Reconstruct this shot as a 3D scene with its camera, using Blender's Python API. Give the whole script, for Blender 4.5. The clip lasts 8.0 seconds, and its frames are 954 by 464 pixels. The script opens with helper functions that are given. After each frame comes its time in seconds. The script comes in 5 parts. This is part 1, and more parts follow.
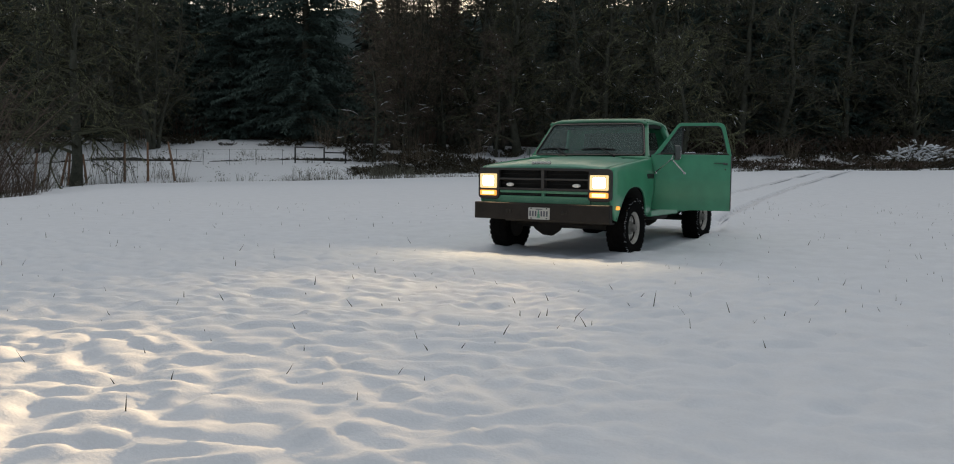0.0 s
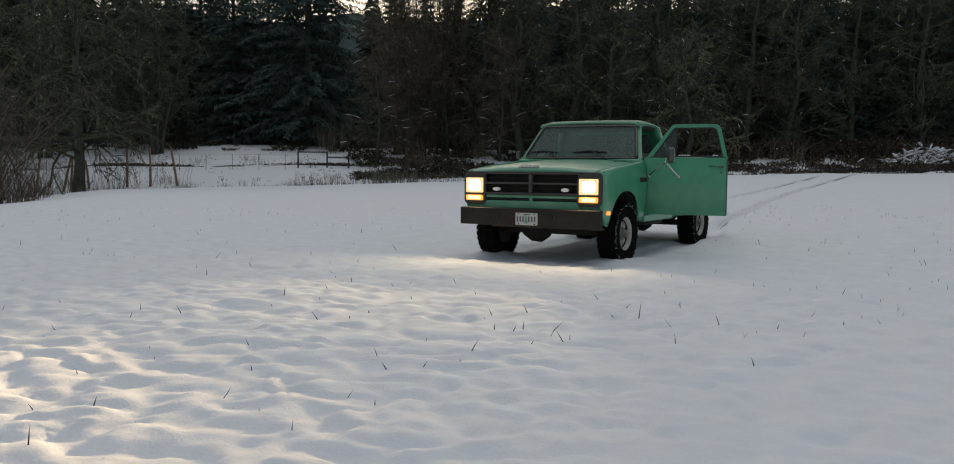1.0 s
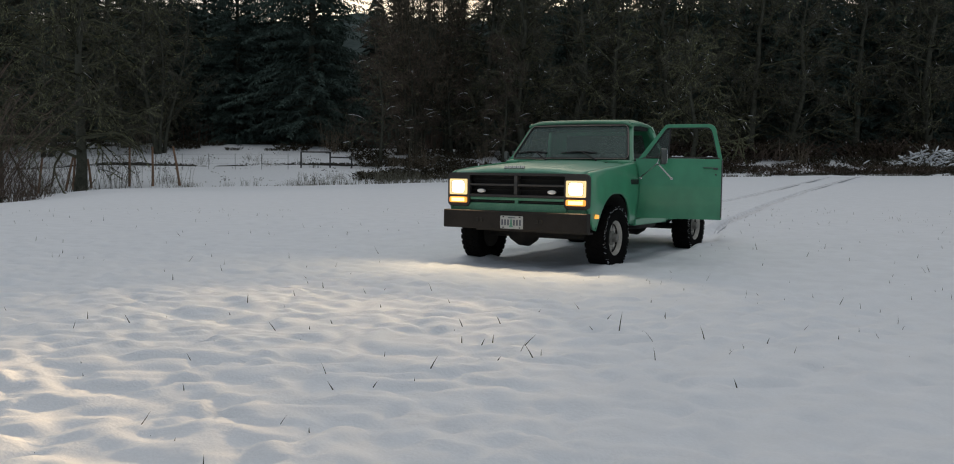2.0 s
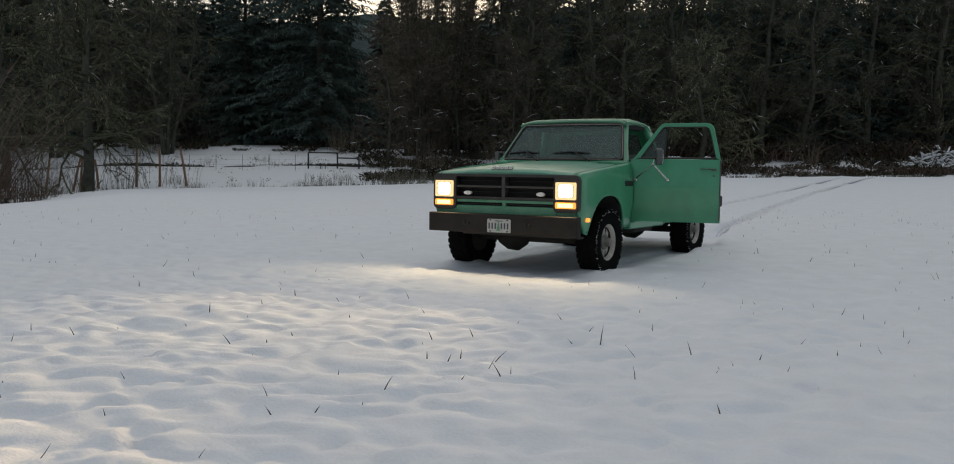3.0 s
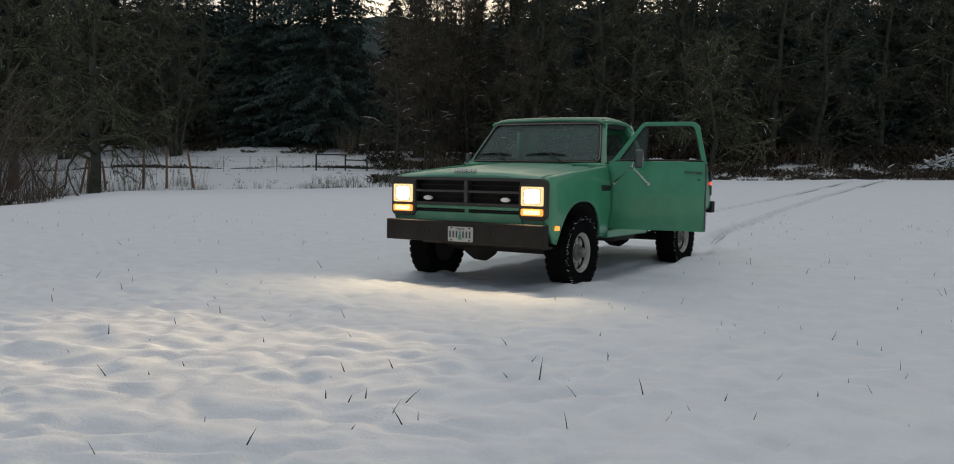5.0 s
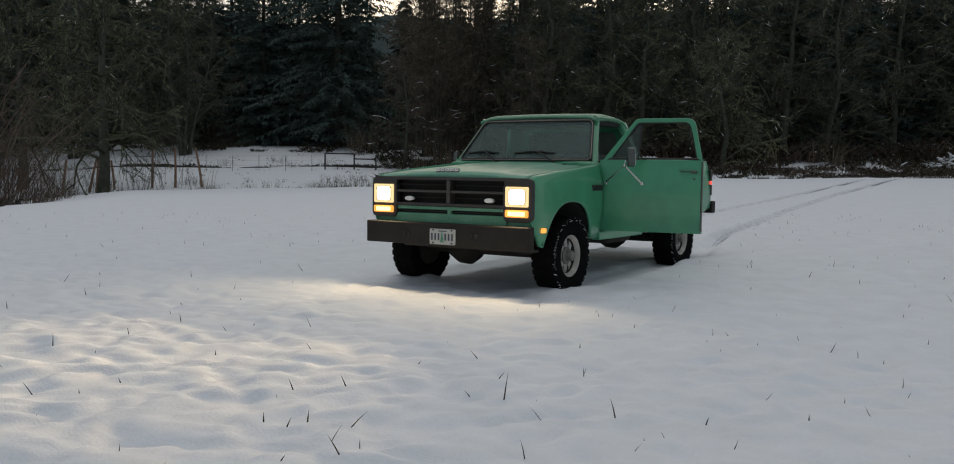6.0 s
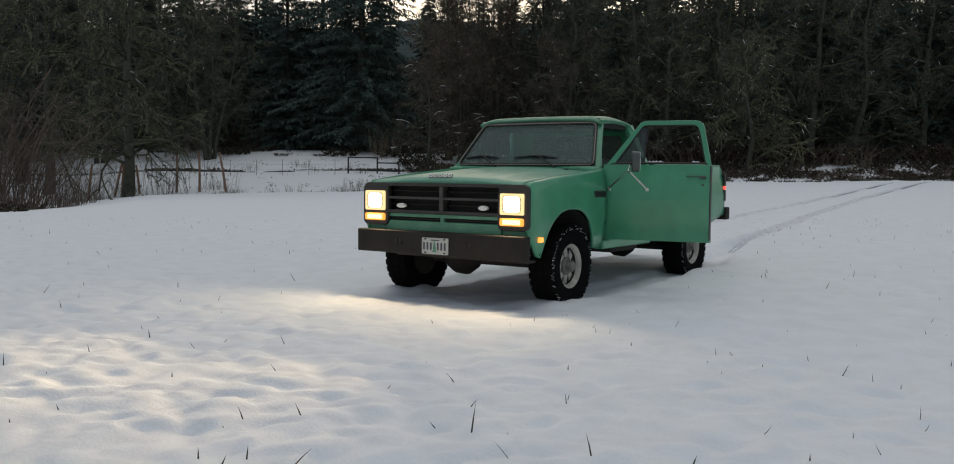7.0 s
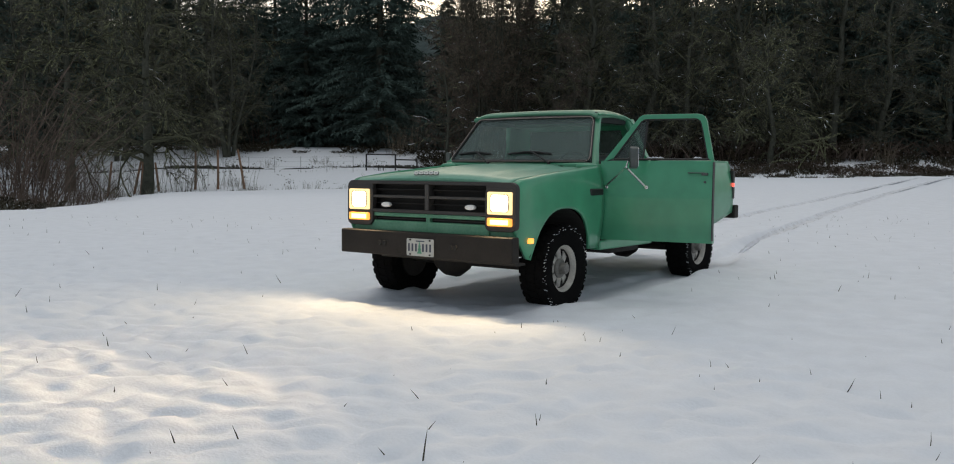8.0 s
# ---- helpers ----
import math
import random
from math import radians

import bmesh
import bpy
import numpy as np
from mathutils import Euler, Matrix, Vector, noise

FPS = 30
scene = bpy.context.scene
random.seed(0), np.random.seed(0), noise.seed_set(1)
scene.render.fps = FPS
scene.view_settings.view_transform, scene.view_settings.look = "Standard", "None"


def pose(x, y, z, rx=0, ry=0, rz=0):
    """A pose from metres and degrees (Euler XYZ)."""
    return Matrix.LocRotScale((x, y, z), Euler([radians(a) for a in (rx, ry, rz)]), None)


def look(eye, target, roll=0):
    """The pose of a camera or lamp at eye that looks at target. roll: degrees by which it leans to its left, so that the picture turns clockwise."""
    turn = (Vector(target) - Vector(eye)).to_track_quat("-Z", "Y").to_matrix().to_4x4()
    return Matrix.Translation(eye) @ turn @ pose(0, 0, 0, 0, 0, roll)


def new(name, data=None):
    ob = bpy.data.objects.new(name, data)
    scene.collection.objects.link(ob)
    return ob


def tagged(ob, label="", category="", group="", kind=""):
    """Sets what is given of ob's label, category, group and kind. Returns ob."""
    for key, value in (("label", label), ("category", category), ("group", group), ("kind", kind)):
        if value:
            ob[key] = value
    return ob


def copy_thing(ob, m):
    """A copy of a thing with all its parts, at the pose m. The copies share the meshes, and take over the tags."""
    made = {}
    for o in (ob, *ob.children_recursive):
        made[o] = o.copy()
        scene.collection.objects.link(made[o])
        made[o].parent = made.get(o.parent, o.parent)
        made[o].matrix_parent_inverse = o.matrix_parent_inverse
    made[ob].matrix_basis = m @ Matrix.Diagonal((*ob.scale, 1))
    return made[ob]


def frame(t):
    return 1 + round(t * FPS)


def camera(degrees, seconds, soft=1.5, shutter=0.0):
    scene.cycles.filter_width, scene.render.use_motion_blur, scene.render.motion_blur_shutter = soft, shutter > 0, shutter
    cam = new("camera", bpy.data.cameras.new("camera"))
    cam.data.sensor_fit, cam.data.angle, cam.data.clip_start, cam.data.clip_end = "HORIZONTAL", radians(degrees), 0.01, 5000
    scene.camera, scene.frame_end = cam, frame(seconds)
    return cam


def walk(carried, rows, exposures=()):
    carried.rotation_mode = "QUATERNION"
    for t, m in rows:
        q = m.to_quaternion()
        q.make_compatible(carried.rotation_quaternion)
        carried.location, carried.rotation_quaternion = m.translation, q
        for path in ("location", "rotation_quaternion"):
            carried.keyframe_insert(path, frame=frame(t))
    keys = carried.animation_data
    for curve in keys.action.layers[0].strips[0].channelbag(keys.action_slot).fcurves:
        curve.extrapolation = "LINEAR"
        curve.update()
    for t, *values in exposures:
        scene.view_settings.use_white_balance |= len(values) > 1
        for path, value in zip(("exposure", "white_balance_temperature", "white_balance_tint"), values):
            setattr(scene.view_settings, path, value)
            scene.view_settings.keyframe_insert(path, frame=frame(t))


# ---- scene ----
cam = camera(54.0, 8.0, soft=1.05)
PATH = [
    (0, (5.422, -10.711, 1.157), (4.4025, -8.9966, 1.0135), 0.65),
    (0.5, (5.410, -10.449, 1.153), (4.3856, -8.7366, 1.0142), 0.53),
    (1, (5.396, -10.183, 1.152), (4.3664, -8.4738, 1.0176), 0.46),
    (1.5, (5.383, -9.912, 1.156), (4.3503, -8.2048, 1.0233), 0.60),
    (3, (5.336, -9.073, 1.164), (4.2804, -7.3800, 1.0322), 0.71),
    (3.5, (5.321, -8.795, 1.173), (4.2575, -7.1062, 1.0468), 0.74),
    (4, (5.305, -8.525, 1.174), (4.2363, -6.8389, 1.0505), 0.75),
    (4.5, (5.298, -8.252, 1.176), (4.2247, -6.5687, 1.0510), 0.80),
    (6, (5.264, -7.435, 1.187), (4.1662, -5.7689, 1.0566), 0.73),
    (6.5, (5.251, -7.158, 1.199), (4.1331, -5.5041, 1.0707), 0.64),
    (7, (5.239, -6.882, 1.211), (4.0962, -5.2455, 1.0875), 0.60),
    (7.5, (5.215, -6.611, 1.217), (4.0540, -4.9878, 1.0882), 0.68),
    (8, (5.205, -6.333, 1.219), (4.0271, -4.7221, 1.0878), 0.46),
]
walk(cam, [(t, look(e, g, r)) for t, e, g, r in PATH], exposures=[(0.0, -0.25), (4.5, -0.25), (6.0, -0.27), (6.5, -0.22), (7.0, -0.1), (7.5, 0.13), (8.0, 0.15)])

# ---- world, sun, large lights ----
world = bpy.data.worlds.new("dusk_sky")
scene.world = world
world.use_nodes = True
wn = world.node_tree.nodes
sky = wn.new("ShaderNodeTexSky")
sky.sky_type = "NISHITA"
sky.sun_disc = False
SUN_ELEV, SUN_ROT = radians(22), radians(-27)
sky.sun_elevation, sky.sun_rotation = SUN_ELEV, SUN_ROT
sky.air_density, sky.dust_density, sky.ozone_density = 1.0, 3.0, 1.6
bg = wn["Background"]
bg.inputs["Strength"].default_value = 0.102
# a thin cloud sheet takes most of the blue out of the sky
veil = wn.new("ShaderNodeMix")
veil.data_type = "RGBA"
veil.inputs["Factor"].default_value = 0.55
# brighter and warmer low down, where the dusk still glows
at, sep, low, tone = wn.new("ShaderNodeTexCoord"), wn.new("ShaderNodeSeparateXYZ"), wn.new("ShaderNodeMapRange"), wn.new("ShaderNodeMix")
low.inputs["From Max"].default_value = 0.32
tone.data_type = "RGBA"
glow, fade = wn.new("ShaderNodeMix"), wn.new("ShaderNodeVectorMath")
span = wn.new("ShaderNodeMapRange")
glow.data_type, fade.operation = "RGBA", "DOT_PRODUCT"
fade.inputs[1].default_value = (-0.535, 0.845, 0)
span.inputs["From Min"].default_value, span.inputs["From Max"].default_value = -0.9, 0.9
glow.inputs["A"].default_value = (5.4, 5.4, 5.4, 1)
glow.inputs["B"].default_value = (9.4, 8.5, 7.7, 1)
tone.inputs["B"].default_value = (3.35, 3.55, 3.55, 1)
world.node_tree.links.new(at.outputs["Generated"], sep.inputs[0])
world.node_tree.links.new(sep.outputs["Z"], low.inputs["Value"])
world.node_tree.links.new(low.outputs[0], tone.inputs["Factor"])
world.node_tree.links.new(at.outputs["Generated"], fade.inputs[0])
world.node_tree.links.new(fade.outputs["Value"], span.inputs["Value"])
world.node_tree.links.new(span.outputs[0], glow.inputs["Factor"])
world.node_tree.links.new(glow.outputs["Result"], tone.inputs["A"])
world.node_tree.links.new(tone.outputs["Result"], veil.inputs["B"])
world.node_tree.links.new(sky.outputs[0], veil.inputs["A"])
world.node_tree.links.new(veil.outputs["Result"], bg.inputs["Color"])


def lamp(name, kind, m, energy, color):
    la = bpy.data.lights.new(name, kind)
    la.energy, la.color = energy, color
    ob = new(name, la)
    ob.matrix_world = m
    return ob


sun = lamp("sun", "SUN", look((0, 0.5, 20), (0, 0, 0)), 0.69, (0.98, 0.97, 0.92))
sun.data.angle = radians(58)
for sx in (-0.79, 0.79):
    # each headlight: a wide spill at its foot and a dipped main beam, broader than high
    spill = lamp("headlight_spill", "SPOT", look((sx, -0.01, 0.95), (sx - 0.1, -4, -0.9)), 46, (1.0, 0.76, 0.44))
    spill.data.spot_size, spill.data.spot_blend, spill.data.shadow_soft_size = radians(165), 0.5, 0.06
    beam = lamp("headlight_beam", "SPOT", look((sx, -0.01, 0.95), (sx + 0.5, -10, 0.60)) @ Matrix.Diagonal((4.0, 1, 1, 1)), 5600, (1.0, 0.70, 0.38))
    beam.data.spot_size, beam.data.spot_blend, beam.data.shadow_soft_size = radians(15), 0.75, 0.05
    foot = lamp("headlight_foreground", "SPOT", look((sx, -0.01, 0.95), (sx + 0.4, -10, -0.62)) @ Matrix.Diagonal((2.2, 1, 1, 1)), 570, (1.0, 0.72, 0.40))
    foot.data.spot_size, foot.data.spot_blend, foot.data.shadow_soft_size = radians(26), 1.0, 0.05


# ---- materials ----
def material(name, base, rough=0.6, metal=0.0, vary=0.25, scale=8.0, fine=60.0, bump=0.15, dist=0.004, coat=0.0, island=False, second=None, spec=0.5):
    """A surface with its base colour mottled at two scales, and a fine relief."""
    m = bpy.data.materials.new(name)
    m.use_nodes = True
    nt = m.node_tree
    n, ln = nt.nodes, nt.links
    p = n["Principled BSDF"]
    p.inputs["Metallic"].default_value = metal
    p.inputs["Roughness"].default_value = rough
    p.inputs["Coat Weight"].default_value = coat
    p.inputs["Coat Roughness"].default_value = 0.18
    p.inputs["Specular IOR Level"].default_value = spec
    tc = n.new("ShaderNodeTexCoord")
    a = n.new("ShaderNodeTexNoise")
    a.inputs["Scale"].default_value, a.inputs["Detail"].default_value = scale, 5
    b = n.new("ShaderNodeTexNoise")
    b.inputs["Scale"].default_value, b.inputs["Detail"].default_value = fine, 4
    ln.new(tc.outputs["Object"], a.inputs["Vector"])
    ln.new(tc.outputs["Object"], b.inputs["Vector"])
    dark = [c * (1 - vary) for c in base]
    lite = list(second) if second else [min(1, c * (1 + vary)) for c in base]
    ramp = n.new("ShaderNodeValToRGB")
    ramp.color_ramp.elements[0].position, ramp.color_ramp.elements[1].position = 0.32, 0.68
    ramp.color_ramp.elements[0].color = (*dark, 1)
    ramp.color_ramp.elements[1].color = (*lite, 1)
    mix = n.new("ShaderNodeMath")
    mix.operation = "MULTIPLY_ADD"
    mix.inputs[1].default_value = 0.35
    ln.new(b.outputs["Fac"], mix.inputs[0])
    sub = n.new("ShaderNodeMath")
    sub.operation = "MULTIPLY_ADD"
    sub.inputs[1].default_value, sub.inputs[2].default_value = 0.65, 0.0
    ln.new(a.outputs["Fac"], sub.inputs[0])
    ln.new(sub.outputs[0], mix.inputs[2])
    fac = mix.outputs[0]
    if island:
        geo = n.new("ShaderNodeNewGeometry")
        add = n.new("ShaderNodeMath")
        add.operation = "MULTIPLY_ADD"
        add.inputs[1].default_value, add.inputs[2].default_value = 0.5, -0.25
        ln.new(geo.outputs["Random Per Island"], add.inputs[0])
        tot = n.new("ShaderNodeMath")
        ln.new(add.outputs[0], tot.inputs[0])
        ln.new(fac, tot.inputs[1])
        fac = tot.outputs[0]
    ln.new(fac, ramp.inputs["Fac"])
    ln.new(ramp.outputs["Color"], p.inputs["Base Color"])
    if bump:
        bu = n.new("ShaderNodeBump")
        bu.inputs["Strength"].default_value, bu.inputs["Distance"].default_value = bump, dist
        ln.new(b.outputs["Fac"], bu.inputs["Height"])
        ln.new(bu.outputs["Normal"], p.inputs["Normal"])
    return m


def glowing(name, color, strength):
    m = bpy.data.materials.new(name)
    m.use_nodes = True
    p = m.node_tree.nodes["Principled BSDF"]
    p.inputs["Base Color"].default_value = (*color, 1)
    p.inputs["Roughness"].default_value = 0.2
    p.inputs["Emission Color"].default_value = (*color, 1)
    p.inputs["Emission Strength"].default_value = strength
    return m


def clear(name, tint, rough=0.02, film=0.0, ior=1.3):
    m = bpy.data.materials.new(name)
    m.use_nodes = True
    n, ln = m.node_tree.nodes, m.node_tree.links
    n.remove(n["Principled BSDF"])
    through_it, shine, pale_film = n.new("ShaderNodeBsdfTransparent"), n.new("ShaderNodeBsdfGlossy"), n.new("ShaderNodeBsdfDiffuse")
    through_it.inputs["Color"].default_value = (*tint, 1)
    shine.inputs["Roughness"].default_value = rough
    pale_film.inputs["Color"].default_value = (0.27, 0.33, 0.315, 1)
    fr, a, b = n.new("ShaderNodeFresnel"), n.new("ShaderNodeMixShader"), n.new("ShaderNodeMixShader")
    fr.inputs["IOR"].default_value = ior
    ln.new(fr.outputs[0], a.inputs[0])
    ln.new(through_it.outputs[0], a.inputs[1])
    ln.new(shine.outputs[0], a.inputs[2])
    # streaky pale film: a dusty look and reflected sky, put into diffuse colour
    tc, nz, mr = n.new("ShaderNodeTexCoord"), n.new("ShaderNodeTexNoise"), n.new("ShaderNodeMapRange")
    nz.inputs["Scale"].default_value, nz.inputs["Detail"].default_value = 3.5, 5
    ln.new(tc.outputs["Object"], nz.inputs["Vector"])
    ln.new(nz.outputs["Fac"], mr.inputs["Value"])
    mr.inputs["To Min"].default_value, mr.inputs["To Max"].default_value = film * 0.8, film * 1.2
    ln.new(mr.outputs[0], b.inputs[0])
    ln.new(a.outputs[0], b.inputs[1])
    ln.new(pale_film.outputs[0], b.inputs[2])
    ln.new(b.outputs[0], n["Material Output"].inputs["Surface"])
    return m


SNOW = material("snow", (0.80, 0.82, 0.86), 0.8, vary=0.05, scale=3.2, fine=55, bump=0.22, dist=0.010, spec=0.12)
TRODDEN = material("trodden_snow", (0.71, 0.72, 0.75), 0.7, vary=0.16, scale=2.5, fine=30, bump=0.4, dist=0.02, spec=0.2)
PAINT = material("green_paint", (0.062, 0.308, 0.165), 0.34, vary=0.16, scale=2.2, fine=7, bump=0.10, dist=0.004, coat=0.5)
# paler than PAINT: the sky's sheen on the hood is put into its colour
PAINT_HOOD = material("hood_sheen_green_paint", (0.12, 0.37, 0.24), 0.42, vary=0.14, scale=2.6, fine=30, bump=0.02, dist=0.002, second=(0.19, 0.42, 0.30), coat=0.15)
PAINT_WORN = material("worn_green_paint", (0.065, 0.265, 0.150), 0.45, vary=0.16, scale=3.0, fine=40, bump=0.03, dist=0.002, second=(0.15, 0.34, 0.22))
BLACK_TRIM = material("black_plastic", (0.018, 0.017, 0.016), 0.5, vary=0.3, scale=6)
TRIM_GREY = material("dark_grey_trim", (0.033, 0.030, 0.028), 0.55, vary=0.3, scale=6)
BUMPER_STEEL = material("brown_black_steel", (0.021, 0.0175, 0.015), 0.7, vary=0.35, scale=5, fine=50, bump=0.1, dist=0.003, spec=0.3)
GRILLE = material("grey_grille_plastic", (0.050, 0.046, 0.042), 0.55, vary=0.25, scale=8)
RUBBER = material("tyre_rubber", (0.006, 0.006, 0.006), 0.9, vary=0.3, scale=12, bump=0.2, spec=0.05)
RIM = material("grey_wheel_paint", (0.46, 0.435, 0.39), 0.5, vary=0.3, scale=9, fine=50)
CHROME = material("chrome", (0.75, 0.75, 0.74), 0.18, 1.0, vary=0.06, scale=20, bump=0.02)
# one dark tone for dirty underparts and for shade painted inside the rims
UNDER = material("dirt_and_shade_dark", (0.02, 0.018, 0.016), 0.85, vary=0.4, scale=7)
SEAT = material("grey_vinyl", (0.22, 0.22, 0.21), 0.6, vary=0.2, scale=6, fine=120)
CABIN = material("dark_cabin_plastic", (0.03, 0.033, 0.032), 0.7, vary=0.25, scale=6)
GLASS = clear("hazy_rear_glass", (0.62, 0.68, 0.66), 0.05, 0.30)
# hardly glossy: the sky's reflection sits in the pale film instead
SHEEN_GLASS = clear("screen_sheen_glass", (0.80, 0.88, 0.85), 0.12, 0.40, 1.09)
VENT_GLASS = clear("murky_vent_glass", (0.42, 0.47, 0.46), 0.25, 0.16)
INNER_FACE = bpy.data.materials.new("inner_glass_face")
INNER_FACE.use_nodes = True
inner_nodes = INNER_FACE.node_tree.nodes
inner_nodes.remove(inner_nodes["Principled BSDF"])
inner_pass = inner_nodes.new("ShaderNodeBsdfTransparent")
inner_pass.inputs["Color"].default_value = (0.95, 0.97, 0.96, 1)
INNER_FACE.node_tree.links.new(inner_pass.outputs[0], inner_nodes["Material Output"].inputs["Surface"])
LINER = material("dark_liner_and_shade", (0.045, 0.05, 0.048), 1.0, vary=0.2, scale=6, spec=0.0)
MIRROR = material("mirror_glass", (0.85, 0.85, 0.85), 0.03, 1.0, vary=0.01, bump=0)
LENS = glowing("headlight_glow", (1.0, 0.88, 0.62), 7.0)
# bezel is no lamp: its glow stands for lamplight reflected in chrome
BEZEL_GLOW = glowing("bezel_reflection_glow", (1.0, 0.74, 0.35), 0.92)
AMBER = glowing("amber_glow", (1.0, 0.40, 0.07), 1.05)
AMBER_CORE = glowing("amber_core_glow", (1.0, 0.66, 0.28), 2.6)
AMBER_SMALL = glowing("amber_marker_glow", (1.0, 0.36, 0.06), 1.5)
RED = glowing("red_tail_glow", (1.0, 0.08, 0.05), 1.6)
PLATE = material("licence_plate_paint", (0.46, 0.47, 0.45), 0.45, vary=0.1, scale=20)
INK = material("dark_ink", (0.05, 0.06, 0.09), 0.6, vary=0.1)
PLATE_GREEN = material("plate_green", (0.10, 0.30, 0.20), 0.6, vary=0.2)
SHELL = material("mirror_shell_metal", (0.10, 0.11, 0.105), 0.4, 0.5, vary=0.2, scale=15)
PALE = material("pale_plastic", (0.78, 0.77, 0.74), 0.35, vary=0.08)
# chrome strip round the screen: its pinkish reflection is put into the colour
PINK_REFLECTION = material("painted_reflection_trim", (0.34, 0.26, 0.235), 0.4, vary=0.3, scale=12)
# rim paint darkened for dirt and for the shade inside the deep dish
RIM_SHADED_DIRTY = material("shaded_dirty_wheel_paint", (0.42, 0.405, 0.37), 0.6, vary=0.4, scale=14, fine=60)
HUB_METAL = material("greasy_hub_metal", (0.17, 0.165, 0.15), 0.5, 0.3, vary=0.4, scale=14, fine=60)
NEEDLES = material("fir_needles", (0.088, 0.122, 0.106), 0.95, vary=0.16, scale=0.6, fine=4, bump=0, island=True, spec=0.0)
MOSS = material("olive_moss", (0.190, 0.196, 0.115), 0.9, vary=0.45, scale=0.8, fine=6, bump=0, island=True, spec=0.1)
BARK = material("mossy_bark", (0.072, 0.074, 0.057), 0.9, vary=0.45, scale=2.5, fine=14, bump=0.4, dist=0.03, spec=0.15)
TWIG = material("brown_twigs", (0.155, 0.150, 0.118), 0.9, vary=0.4, scale=0.9, fine=5, bump=0, island=True, spec=0.1)
DARK_TWIG = material("dark_twigs", (0.110, 0.107, 0.086), 0.9, vary=0.4, scale=0.9, fine=5, bump=0, island=True, spec=0.1)
PALE_TWIG = material("grey_twigs", (0.19, 0.155, 0.115), 0.85, vary=0.35, scale=0.9, fine=5, bump=0, island=True, spec=0.1)
BROWN_TWIG = material("reddish_twigs", (0.118, 0.090, 0.073), 0.9, vary=0.4, scale=0.9, fine=5, bump=0, island=True, spec=0.1)
MOSSY_LIMB = material("moss_grown_bark", (0.072, 0.073, 0.050), 0.95, vary=0.5, scale=1.2, fine=9, bump=0.4, dist=0.03, island=True, spec=0.05)
SOIL = material("dark_wet_soil", (0.030, 0.027, 0.022), 0.9, vary=0.4, scale=1.5, fine=12, bump=0.4, dist=0.03)
GRASS = material("dry_grass_blade", (0.045, 0.04, 0.026), 0.8, vary=0.4, scale=4, bump=0, island=True)
POLE = material("weathered_pole", (0.23, 0.135, 0.085), 0.85, vary=0.35, scale=5, fine=40, bump=0.3)
FENCE_METAL = material("dark_fence_metal", (0.022, 0.022, 0.022), 0.6, vary=0.3)
# base lightened to grey-green: distance haze is painted into it
HILL = material("hazed_hillside", (0.072, 0.092, 0.090), 1.0, vary=0.45, scale=0.02, fine=0.2, bump=0, spec=0.0)
BRAMBLE = material("bramble_leaf", (0.040, 0.032, 0.020), 0.9, vary=0.5, scale=1.5, fine=9, bump=0, island=True, spec=0.1)


